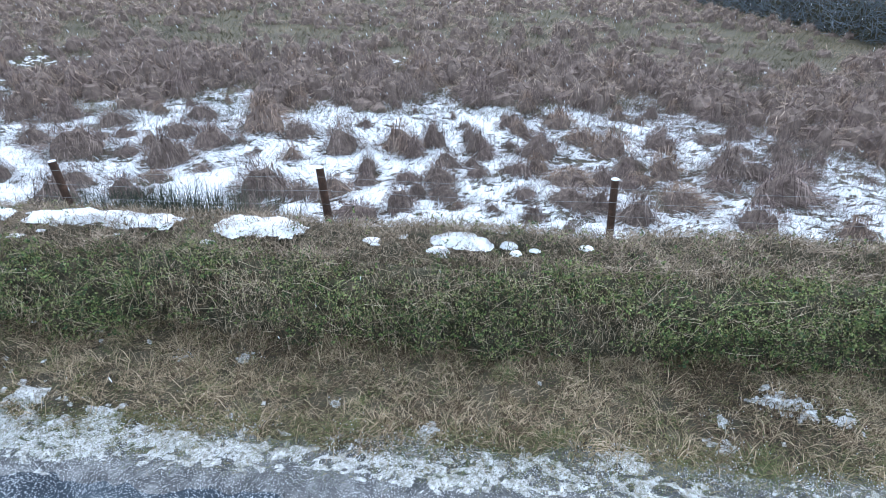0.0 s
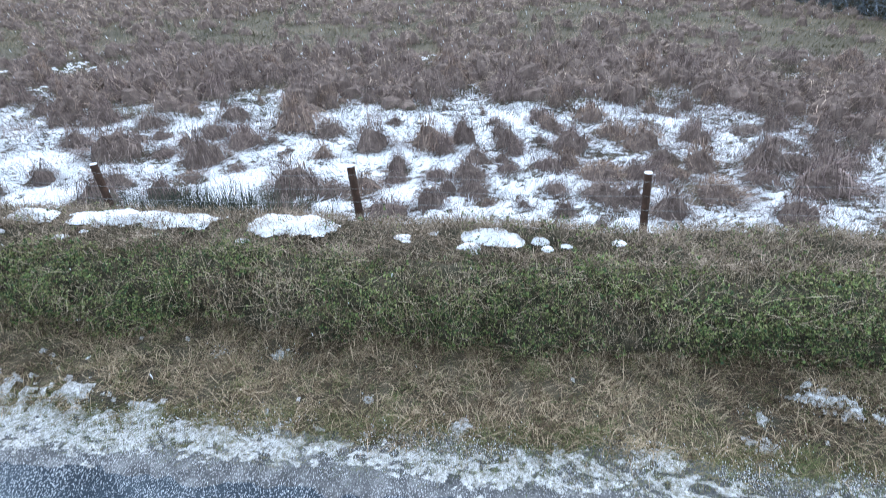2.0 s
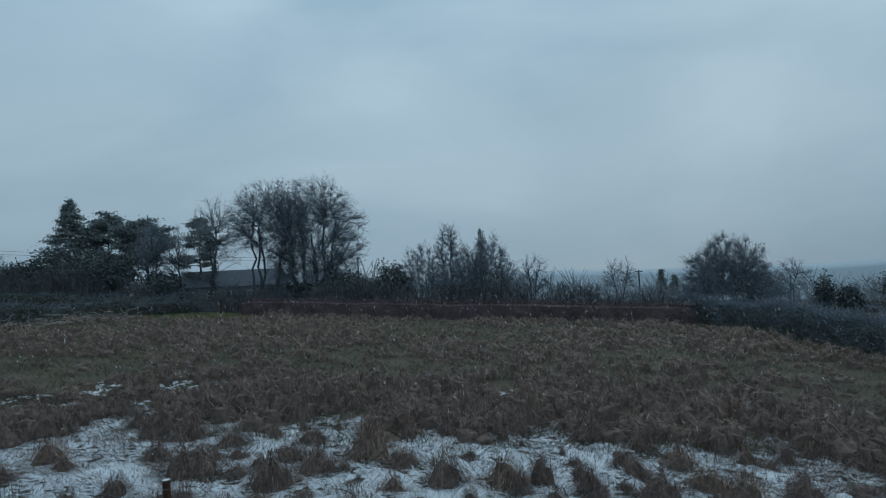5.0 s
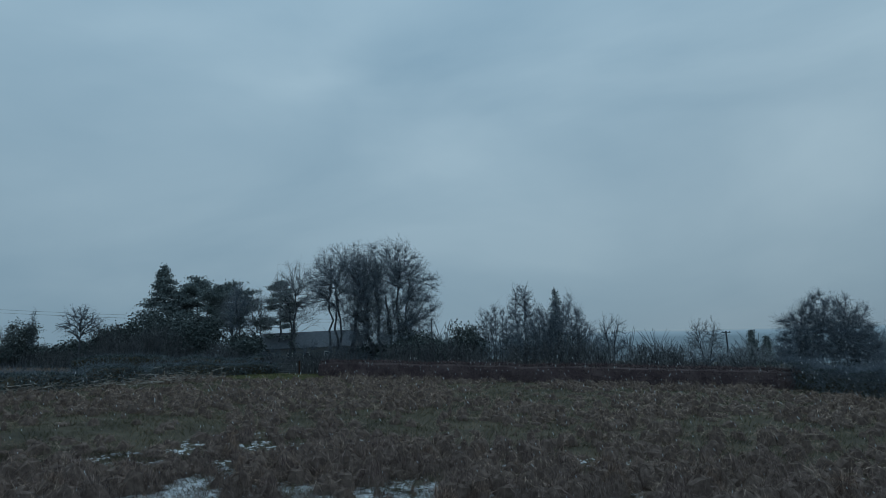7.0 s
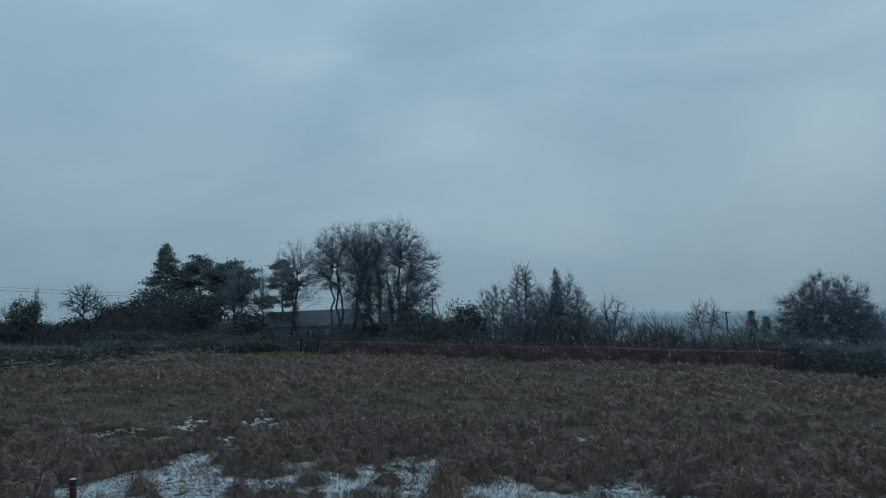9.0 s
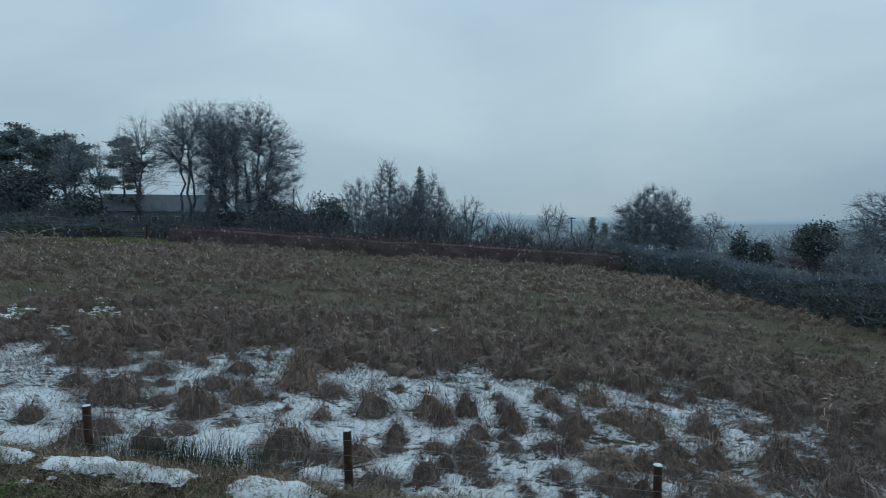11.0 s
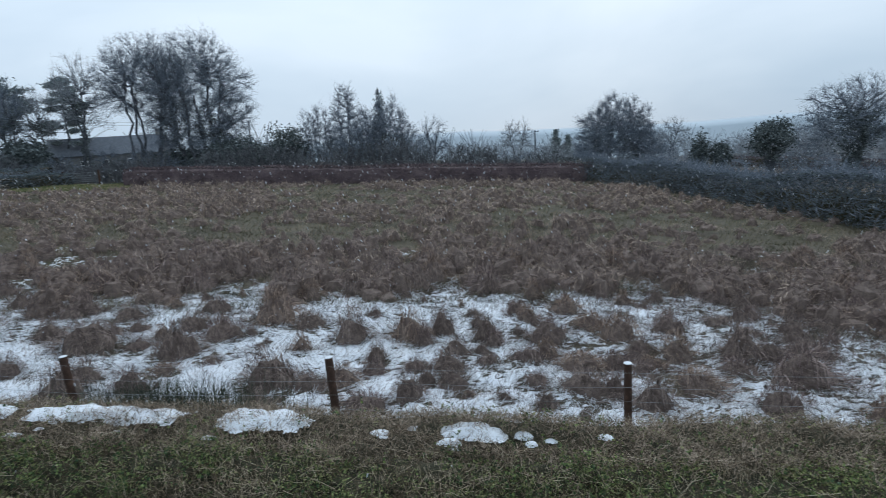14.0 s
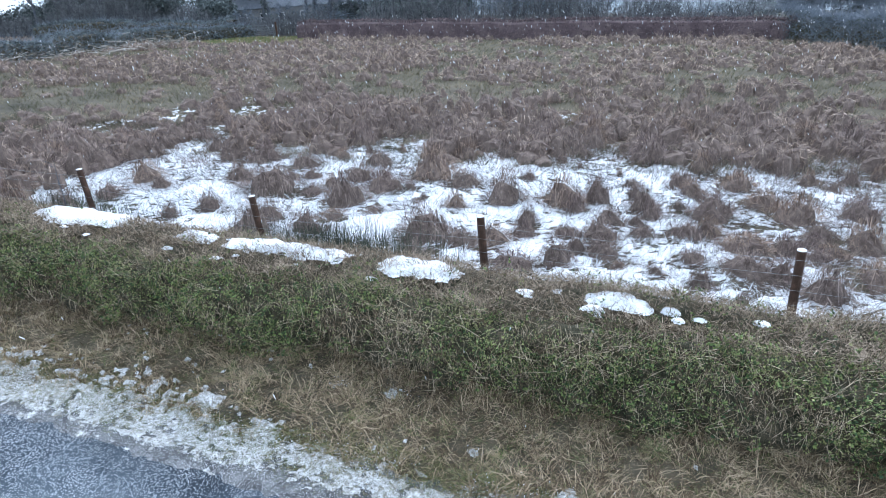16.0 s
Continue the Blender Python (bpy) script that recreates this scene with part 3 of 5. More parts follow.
# ---- snow in the field: a thin layer that the land breaks through ----
def snow_cover(x, y):
    """How far the snow lies above (+) or below (-) the land, about 0 to 1."""
    s, n = sn(x, y)
    wander = 2.6 * (fbm(x * 0.45, y * 0.45, 5) - 0.5)
    zone = (0.3 * smooth(5.9, 6.3, n) + 0.7 * smooth(6.6, 7.6, n + 0.8 * wander)) * (1 - 0.8 * smooth(14.2, 17.2, y + wander) - 0.2 * smooth(16.0, 20.0, y + 2 * wander))
    zone = zone * (1 - smooth(5.8, 12.3, x + 1.5 * wander + (y - 9) * 0.35))
    k = zone * 0.95 + (fbm(x * 1.25, y * 1.6, 21, 3) - 0.5) * 1.25 + (fbm(x * 9, y * 17, 40, 3) - 0.5) * 2.7 - 0.51 - 0.24 * smooth(0.5, 5, x) - 0.13 * smooth(8.2, 7.2, n) * smooth(-6, -1, x)
    for tx, ty, wide, tall in placed[:158]:
        d2 = ((x - tx) / (wide * 0.95 + 0.05)) ** 2 + ((y - ty - 0.35 * wide) / (wide * 0.95 + 0.05)) ** 2
        k = k - 0.72 * np.exp(-d2 * d2 * 1.3)
    return k + 0.08 * (1 - zone) * smooth(0.5, 0.64, fbm(x * 3.3, y * 3.3, 77, 2)) * (1 - smooth(17, 24, y + 0.5 * x)) * (x < 9)


def snowed_blades():
    """Matted blades lying under a coat of snow."""
    r = np.random.default_rng(43)
    m = 150000
    y = r.uniform(6.5, 17, m)
    x = -13 + 24 * r.uniform(0, 1, m)
    k = snow_cover(x, y)
    keep = (k > -0.32) & (k < 0.4)
    x, y = x[keep], y[keep]
    n = len(x)
    a = fbm(x * 1.1, y * 1.1, 44, 2) * 14 + r.normal(0, 0.7, n)
    tall = r.uniform(0.01, 0.09, n)
    tip = np.stack([np.cos(a), np.sin(a)], 1) * r.uniform(0.08, 0.26, n)[:, None]
    return blades(np.stack([x, y, height(x, y) + 0.005], 1), tall, tip, r.uniform(0.008, 0.02, n), 0.9, r, True)


def field_snow():
    ss, ns = np.arange(-18, 12, 0.052), np.arange(5.9, 21.5, 0.052)
    v, f = sheet(ss, ns)
    k = snow_cover(v[:, 0], v[:, 1])
    v[:, 2] += np.clip(k, -0.3, 0.35) * 0.065 - 0.002
    f = np.asarray(f)
    f = f[(k[f] > -0.1).any(1)]
    used, back = np.unique(f, return_inverse=True)
    return v[used], back.reshape(f.shape).tolist()


def snow_tufts(clumps, each, seed):
    """Loose small tufts of withered rush that stand and lie in the snow, each a spray of thin blades."""
    r = np.random.default_rng(seed)
    y = 7.0 + 11.5 * r.uniform(0, 1, clumps) ** 0.85
    x = r.uniform(-1, 1, clumps) * (y * 0.85 + 2)
    keep = (sn(x, y)[1] > 6.3) & (fbm(x * 0.9, y * 1.2, seed, 3) + 0.25 * r.random(clumps) + 0.06 * smooth(0, 6, x) > 0.56)
    x, y = x[keep], y[keep]
    size = r.uniform(0.06, 0.22, len(x)) * (1 + 0.4 * smooth(0, 6, x))
    a0 = fbm(x * 0.7, y * 0.7, 17, 2) * 9
    i = np.repeat(np.arange(len(x)), each)
    m = len(i)
    a, d = r.uniform(0, math.tau, m), np.sqrt(r.random(m)) * size[i]
    bx, by = x[i] + np.cos(a) * d, y[i] + np.sin(a) * d
    tall = size[i] * r.uniform(0.3, 1.5, m)
    lay = a + r.normal(0, 0.7, m)
    tip = np.stack([np.cos(lay) + 0.6 * np.cos(a0[i]), np.sin(lay) + 0.6 * np.sin(a0[i])], 1) * (size[i] * r.uniform(0.3, 1.3, m))[:, None]
    return blades(np.stack([bx, by, height(bx, by) - 0.01], 1), tall, tip, r.uniform(0.004, 0.011, m) * np.clip(by / 11, 0.7, 1.6), 1.1, r, True)


tagged(part("snow_tufts", snow_tufts(4200, 18, 45), M_TUSSOCK), "thin dark tufts of withered rush poking through snow", "rough grass", kind="stuff")
tagged(part("snow_tufts", snow_tufts(3200, 18, 46), M_GREYRUSH), "thin greyed tufts of withered rush poking through snow", "rough grass", kind="stuff")
snow_layer = rounded(part("field_snow", field_snow(), M_SNOW))
tagged(part("snowy_blades", snowed_blades(), M_SNOW), "matted grass blades coated in white snow", "snow", kind="stuff")
tagged(snow_layer, "thin patchy snow lying between rush tussocks in the field", "snow", kind="stuff")


# ---- roadside hedge ----
def hedge_profile(s):
    """Front, back and top of the roadside hedge along the lane."""
    w = fbm(s * 0.7, s * 0 + 1, 71, 3) - 0.5
    front = 4.62 + 0.22 * w
    back = 5.74 + 0.3 * (fbm(s * 0.6, s * 0 + 5, 72, 3) - 0.5)
    top = 1.1 + 0.16 * (fbm(s * 0.8, s * 0 + 9, 73, 3) - 0.5)
    return front, back, top


def hedge_surface(s, v):
    """A point of the hedge: s along, v 0..1 up the front, 1..2 over the top, 2..3 down the back."""
    front, back, top = hedge_profile(s)
    n = np.where(v < 1, front + 0.22 * smooth(0.55, 1, v) - 0.10 * np.sin(np.clip(v, 0, 1) * math.pi), np.where(v < 2, front + 0.22 + (back - front - 0.3) * (v - 1), back - 0.08 + 0.1 * (v - 2)))
    z = np.where(v < 1, 0.1 + (top - 0.1) * np.sin(np.clip(v, 0, 1) * math.pi / 2) ** 0.8, np.where(v < 2, top + 0.05 * np.sin((v - 1) * math.pi) + 0.015 * (v - 1), (top + 0.015) * (3 - v)))
    x, y = xy(s, n)
    return x, y, z - TILT * 150 * np.tanh(x / 150)


def hedge_core():
    ss, vs = np.arange(-16, 12, 0.1), np.linspace(0, 3, 46)
    s, v = np.meshgrid(ss, vs)
    x, y, z = hedge_surface(s, v)
    k = (fbm(s * 3, v * 4, 81, 3) - 0.5) * 0.42 * smooth(1.9, 1.5, v) - 0.10 * smooth(1.5, 1.1, v) - 0.035
    y, z = y - k * (v < 1.1), z + k * (v > 0.8)
    w = len(ss)
    i = (np.arange(len(vs) - 1)[:, None] * w + np.arange(w - 1)[None]).reshape(-1, 1)
    return np.stack([x, y, z], -1).reshape(-1, 3), (i + np.array([[0, 1, w + 1, w]])).tolist()


hedge = stand("roadside_hedge", 0, 4.9)
tagged(hedge, "trimmed roadside hedge of bramble, dead grass and green leaves", "hedge")


def world_part(name, shape, material, parent, label=""):
    """A part whose points are given in the place's own coordinates."""
    ob = part(name, shape, material, parent, label)
    ob.matrix_parent_inverse = parent.matrix_world.inverted()
    return ob


rounded(world_part("branch_mass", hedge_core(), M_HEDGE_SHADE, hedge, "tangled dead wood inside the hedge, its shade painted dark"))


def hedge_points(count, r, top_share=0.4, green=0):
    s = r.uniform(-13.5, 7.5, count)
    v = np.where(r.random(count) < top_share, r.uniform(0.85, 2.2, count), r.uniform(0.02, 1.0, count))
    if green:
        g = fbm(s * 1.1, v * 2.2, 91, 3) + r.normal(0, 0.10, count) + 0.2 * smooth(0.8, 3.0, s) - 0.12 * smooth(-0.5, -2.5, s) * smooth(-5, -3.5, s)
        g = g + 0.1 * (v > 0.15) - 0.05
        keep = (g > 0.485 + 0.07 * smooth(0.85, 1.05, v)) if green > 0 else (g < 0.60)
        s, v = s[keep], v[keep]
    x, y, z = hedge_surface(s, v)
    puff = (fbm(s * 3, v * 4, 81, 3) - 0.5) * 0.42 * smooth(1.9, 1.5, v)
    y, z = y - puff * (v < 1.1), z + puff * ((v > 0.8) & (v < 2.2))
    return s, v, np.stack([x, y, z], 1) + r.normal(0, 0.03, (len(s), 3))


def hedge_leaves(count, seed, each, lo, hi, reach):
    """Shoots that stand off the hedge, with leaves along them."""
    r = np.random.default_rng(seed)
    s, v, c = hedge_points(count, r, 0.16, 1)
    n = len(c)
    d = np.stack([r.normal(0, 0.7, n), -np.abs(r.normal(0.45, 0.4, n)) * (v < 1.15), r.normal(0.15, 0.6, n) + 0.5 * (v > 1)], 1)
    d = unit(d) * (reach * r.uniform(0.4, 1.2, n))[:, None]
    i = np.repeat(np.arange(n), each)
    p = c[i] + d[i] * r.uniform(0, 1, (len(i), 1)) + r.normal(0, 0.014, (len(i), 3))
    size = np.repeat(r.uniform(0.7, 1.2, n), each) * r.uniform(lo, hi, len(i))
    return leaf_quads(p, size, r, 0.0, 1.25)


def hedge_stalks():
    r = np.random.default_rng(32)
    s, v, p = hedge_points(46000, r, 0.3, -1)
    n = len(p)
    top = v > 1
    tall = np.where(top, r.uniform(0.02, 0.12, n), r.uniform(-0.2, 0.14, n))
    tip = np.stack([r.normal(0.01, 0.07, n), -np.abs(r.normal(0.05, 0.05, n))], 1)
    return blades(p, tall, tip, r.uniform(0.002, 0.0045, n), 0.9, r)


def hedge_grass():
    r = np.random.default_rng(33)
    s, v, p = hedge_points(125000, r, 0.86)
    n = len(p)
    tall = r.uniform(0.02, 0.10, n)
    tip = r.normal(0, 0.065, (n, 2)) + [0.0, -0.02]
    return blades(p, tall, tip, r.uniform(0.004, 0.009, n), 0.8, r, True)


def hedge_stems():
    r = np.random.default_rng(34)
    s, v, p = hedge_points(4200, r, 0.2)
    n = len(p)
    d = np.stack([r.normal(0, 0.16, n), -np.abs(r.normal(0.05, 0.05, n)), r.normal(0.02, 0.1, n)], 1)
    w = r.uniform(0.0014, 0.003, n)
    c = p + d * 0.5 + r.normal(0, 0.012, (n, 3))
    return tubes(np.concatenate([np.c_[p, c, w, w * 0.8], np.c_[c, p + d, w * 0.8, w * 0.4]]), 3)


world_part("stem_layer", hedge_stems(), M_STALK, hedge, "long pale bramble stems")
world_part("leaf_layer", hedge_leaves(16500, 31, 8, 0.009, 0.021, 0.11), M_LEAF, hedge, "small green bramble and hawthorn leaves")
world_part("bramble_layer", hedge_leaves(5200, 36, 9, 0.013, 0.028, 0.16), M_BRAMBLE, hedge, "larger dark green bramble leaves on long shoots")
world_part("stalk_layer", hedge_stalks(), M_STALK, hedge, "pale dry stalks and stems")
world_part("grass_layer", hedge_grass(), M_CLIPPED, hedge, "matted brown grass grown through the hedge")


# ---- verge ----
def verge_grass(count, seed, lo, hi, tall_range, lean, width):
    r = np.random.default_rng(seed)
    s, n = r.uniform(-12, 6.5, count), lo + (hi - lo) * r.uniform(0, 1, count) ** 0.75
    keep = fbm(s * 2.1, n * 2.1, seed, 3) + 0.35 * r.random(count) > 0.36 + 0.2 * smooth(3.6, 3.15, n)
    s, n = s[keep], n[keep]
    x, y = xy(s, n)
    k = len(x)
    tall = r.uniform(*tall_range, k)
    a = fbm(s * 2.3, n * 2.3, seed + 3, 3) * 14 + r.normal(0, 1.3, k)
    tip = np.stack([np.cos(a), np.sin(a)], 1) * (tall * r.uniform(*lean, k))[:, None] + [0, -0.03]
    return blades(np.stack([x, y, height(x, y) - 0.01], 1), tall, tip, width * r.uniform(0.6, 1.3, k), 1.0, r, True)


def verge_clumps(count, each, seed, lo, hi, long_range, width, plain=False):
    """Tufts of grass whose blades arch out and lie over one another."""
    r = np.random.default_rng(seed)
    s, n = r.uniform(-12, 6.5, count), lo + (hi - lo) * r.uniform(0, 1, count) ** 0.8
    keep = fbm(s * 1.6, n * 1.6, seed, 3) + 0.35 * r.random(count) > 0.46
    s, n = np.repeat(s[keep], each), np.repeat(n[keep], each)
    k = len(s)
    lay = np.repeat(r.uniform(0, math.tau, int(keep.sum())), each) + r.normal(0, 1.1, k)
    x, y = xy(s + r.normal(0, 0.035, k), n + r.normal(0, 0.035, k))
    long = np.repeat(r.uniform(*long_range, int(keep.sum())), each) * r.uniform(0.4, 1.2, k)
    tall = long * r.uniform(0.1, 0.6, k)
    tip = np.stack([np.cos(lay), np.sin(lay)], 1) * (long * r.uniform(0.4, 1.0, k))[:, None] + [0, -0.02]
    return blades(np.stack([x, y, height(x, y) - 0.01], 1), tall, tip, width * r.uniform(0.6, 1.4, k), 1.3, r, plain)


tagged(part("verge_dead_grass", verge_grass(105000, 51, 3.4, 4.95, (0.02, 0.09), (0.6, 2.6), 0.007), M_STRAW), "flattened tawny dead grass on the roadside verge", "grass", kind="stuff")
tagged(part("verge_tufts", verge_clumps(2500, 20, 53, 3.5, 4.95, (0.12, 0.38), 0.007), M_STRAW), "arching tufts of pale dead grass on the verge", "grass", kind="stuff")
tagged(part("verge_green_tufts", verge_clumps(3000, 20, 54, 3.2, 4.95, (0.07, 0.22), 0.008, True), M_GRASS), "small tufts of green grass in the verge", "grass", kind="stuff")
tagged(part("slush_grass", verge_grass(60000, 56, 3.16, 3.75, (0.03, 0.1), (0.5, 1.8), 0.006), M_GRASS), "short grass standing in the slush", "grass", kind="stuff")
tagged(part("verge_green_grass", verge_grass(22000, 52, 3.12, 4.7, (0.03, 0.12), (0.4, 1.3), 0.005), M_GRASS), "short green grass on the roadside verge", "grass", kind="stuff")


SNOW_SPOTS = ((1.93, 3.98, 0.2), (1.95, 3.74, 0.22), (2.42, 4.15, 0.28), (2.67, 4.08, 0.28), (2.95, 3.98, 0.24), (-2.35, 4.36, 0.26), (-2.96, 4.34, 0.12), (-0.57, 3.69, 0.14), (-4.08, 3.77, 0.2), (-3.44, 3.64, 0.2), (1.06, 3.58, 0.25), (-1.4, 3.93, 0.08))


def verge_snow():
    ss, ns = np.arange(-11, 7, 0.018), np.arange(3.0, 4.65, 0.018)
    v, f = sheet(ss, ns)
    s, n = sn(v[:, 0], v[:, 1])
    wide = 0.24 + 0.13 * smooth(-2, -5, s)
    mid = 3.33 + 0.08 * smooth(-1, -5, s) + 0.1 * (fbm(s * 0.8, s * 0, 55) - 0.5)
    zone = np.exp(-((n - mid) / wide) ** 2) * (1 - 0.3 * smooth(-0.5, 2.5, s))
    k = zone * 0.92 + (fbm(s * 4.5, n * 4.5, 56, 2) - 0.5) * 0.75 + (fbm(s * 17, n * 26, 58, 3) - 0.5) * 1.75 - 0.56 + 0.20 * smooth(-1.5, -4.5, s) - 0.4 * smooth(3.58, 3.72, n) - 0.4 * smooth(3.22, 3.08, n)
    for cs, cn, w in SNOW_SPOTS:
        k = k + 1.05 * np.exp(-((s - cs) / (0.5 * w + 0.03)) ** 2 - ((n - cn) / (0.3 * w + 0.03)) ** 2)
    v[:, 2] = np.maximum(v[:, 2], -TILT * 150 * np.tanh(v[:, 0] / 150) + 0.014 * (n < 3.2)) + 0.04 * (n > 3.68) + np.clip(k, -0.3, 0.45) * 0.06
    f = np.asarray(f)
    f = f[(k[f] > -0.1).any(1)]
    used, back = np.unique(f, return_inverse=True)
    return v[used], back.reshape(f.shape).tolist()




def slush_crumbs():
    r = np.random.default_rng(59)
    m = 34000
    s, n = r.uniform(-10, 7, m), 3.36 + r.normal(0, 0.15, m) + 0.02 * smooth(-2, -5, r.uniform(-9, 6, m))
    keep = fbm(s * 3.2, n * 3.2, 63, 3) + 0.22 * r.random(m) > 0.58 + 0.07 * smooth(-1, 2, s)
    s, n = s[keep], n[keep]
    for cs, cn, w in SNOW_SPOTS:
        c = int(400 * w)
        s, n = np.concatenate([s, cs + w * 0.5 * r.normal(0, 1, c)]), np.concatenate([n, cn + w * 0.3 * r.normal(0, 1, c)])
    x, y = xy(s, n)
    z = np.maximum(height(x, y), -TILT * 150 * np.tanh(x / 150) + 0.02) + r.uniform(0.018, 0.07, len(x)) * smooth(2.95, 3.4, n) + 0.01
    return leaf_quads(np.stack([x, y, z], 1), r.uniform(0.003, 0.008, len(x)), r, 0.5, 1.8)


tagged(part("slush_crumbs", slush_crumbs(), M_SNOW), "crumbs of broken snow along the lane's edge", "snow", kind="stuff")
tagged(rounded(part("verge_snow", verge_snow(), M_SLUSH)), "broken line of slushy snow along the lane's edge", "snow", kind="stuff")


def grit_strip():
    ss, ns = np.arange(-11, 7, 0.035), np.arange(2.8, 3.75, 0.035)
    v, f = sheet(ss, ns)
    s, n = sn(v[:, 0], v[:, 1])
    ragged = n + 0.24 * (fbm(s * 1.4, n * 1.4, 9, 2) - 0.5) + 0.22 * (fbm(s * 6, n * 6, 12, 2) - 0.5)
    v[:, 2] = np.maximum(v[:, 2], -TILT * 150 * np.tanh(v[:, 0] / 150) + 0.012) + 0.012 - 0.05 * smooth(3.5, 3.75, ragged) - 0.035 * smooth(3.12, 2.94, ragged)
    return v, f


tagged(rounded(part("road_edge", grit_strip(), M_GRIT)), "muddy grit and crumbled edge beside the lane", "road edge", kind="structure")


def chippings():
    r = np.random.default_rng(57)
    n = 30000
    s, m = r.uniform(-7, 4.5, n), r.uniform(1.4, 3.2, n)
    x, y = xy(s, m)
    f = np.clip((m + 1.6) / 4.7, 0, 1)
    z = -TILT * 150 * np.tanh(x / 150) + 0.012 + 0.05 * (1 - (2 * f - 1) ** 2) + 0.002
    return leaf_quads(np.stack([x, y, z], 1), 0.003 + 0.004 * r.uniform(0, 1, n) ** 2, r, 0.0, 1.5)


tagged(part("frozen_sleet_grains", chippings(), M_CHIP), "pale grains of sleet and chippings on the wet lane", "sleet", kind="stuff")


# ---- heaps of snow on the hedge ----
def snow_heap(s, n, z, length, wide, tall, seed, label, name="snow_heap"):
    w, h = (70, 34) if length > 0.4 else (22, 16)
    a, b = np.meshgrid(np.linspace(-1.25, 1.25, w), np.linspace(-1.25, 1.25, h))
    rad = (np.abs(a) ** 2.6 + np.abs(b) ** 2.6) ** (1 / 2.6)
    edge = 1.2 - 0.75 * fbm(a * length * 2.6 + seed, b * wide * 2.6 + seed, seed, 3) - 0.28 * (fbm(a * length * 7 + seed, b * wide * 7, seed + 2, 3) - 0.35)
    k = np.clip((edge - rad) * 2.2, -0.6, 1)
    x, y = xy(s + a * length / 2, n + b * wide / 2)
    zz = z - TILT * 150 * np.tanh(x / 150) + 0.68 * tall * np.sign(k) * np.abs(k) ** 0.75 + 0.02 * (fbm(a * length * 5, b * wide * 5, seed + 4) - 0.5)
    v = np.stack([x, y, zz], -1).reshape(-1, 3)
    i = (np.arange(h - 1)[:, None] * w + np.arange(w - 1)[None]).reshape(-1, 1)
    f = (i + np.array([[0, 1, w + 1, w]]))
    f = f[(k.ravel()[f] > -0.5).all(1)]
    used, back = np.unique(f, return_inverse=True)
    ob = rounded(part(name, (v[used], back.reshape(f.shape).tolist()), M_SNOW))
    return tagged(ob, label, "snow", "snow heaps on the hedge")


for k, (s, n, z, le, wi, ta) in enumerate(((-2.37, 5.27, 1.17, 0.95, 0.50, 0.075), (-0.30, 5.18, 1.17, 0.62, 0.36, 0.08), (-0.53, 4.99, 1.14, 0.24, 0.14, 0.05), (0.14, 5.12, 1.15, 0.2, 0.12, 0.05), (0.2, 5.0, 1.14, 0.14, 0.1, 0.04), (-4.1, 5.3, 1.16, 1.8, 0.40, 0.07), (-5.3, 5.3, 1.16, 0.6, 0.34, 0.06),
                                           (-7.3, 5.45, 1.15, 2.0, 0.55, 0.08))):
    snow_heap(s, n, z, le, wi, ta, 200 + k, "smooth white heap of snow lying on the clipped hedge top")
lump = np.random.default_rng(91)
for k, (x, y) in enumerate(((-0.34, 5.2), (-0.37, 5.29), (1.71, 5.01), (3.0, 5.15), (-1.98, 5.35), (0.96, 5.37), (1.03, 5.14), (-3.86, 5.57), (-3.68, 5.68), (1.19, 4.98), (0.3, 4.92), (-0.05, 5.35), (-4.6, 5.75), (-6.4, 6.2), (-5.9, 6.0), (-2.9, 5.55))):
    s, n = sn(x, y)
    d = lump.uniform(0.05, 0.12)
    snow_heap(s, n, 1.12, d * 1.5, d, d * 0.2, 230 + k, "small white lump of snow on the hedge top", "snow_lump")

def slush_patch(x, y, wide, seed):
    r = np.random.default_rng(seed)
    n = 900
    a, d = r.uniform(0, math.tau, n), wide * np.abs(r.normal(0, 0.42, n)) * (1 + 0.35 * np.sin(r.uniform(0, math.tau, n)))
    px, py = np.cos(a) * d, np.sin(a) * d * 0.6
    pz = -TILT * px + r.uniform(0, 0.008, n)
    ob = empty("slush_patch", x, y, -TILT * x + 0.066)
    part("crumbs", leaf_quads(np.stack([px, py, pz], 1), r.uniform(0.004, 0.016, n), r, 0.0, 1.3), M_OLD_SLUSH, ob)
    return tagged(ob, "thin grey patch of slush on the wet lane", "slush", "slush patches on the lane")


for k, (x, y, d) in enumerate(((-1.47, 2.83, 0.16), (-0.40, 2.56, 0.2), (0.62, 2.26, 0.2))):
    slush_patch(x, y, d, 250 + k)


# ---- fence ----
fence = stand("wire_fence", *xy(-1.9, 6.75))
tagged(fence, "stock fence of dark timber posts with galvanised wires", "fence")
POSTS = [(-15.0, 9.65), (-11.45, 8.95), (-7.93, 8.33), (-4.34, 7.39), (-1.02, 6.90), (2.50, 6.49), (6.22, 5.98), (9.75, 5.4), (13.3, 4.85)]


def post_mesh(seed):
    bm = bmesh.new()
    bmesh.ops.create_cone(bm, cap_ends=True, segments=14, radius1=0.052, radius2=0.048, depth=1.55, matrix=Matrix.Translation((0, 0, 0.525)))
    bmesh.ops.bevel(bm, geom=[e for e in bm.edges if abs(e.verts[0].co.z - e.verts[1].co.z) < 0.01 and e.verts[0].co.z > 1.2], offset=0.007, segments=2, affect="EDGES")
    for v in bm.verts:
        k = noise.noise(v.co * 4 + Vector((seed, 0, 0))) * 0.006
        v.co.x, v.co.y = v.co.x + k, v.co.y - k
    return bm


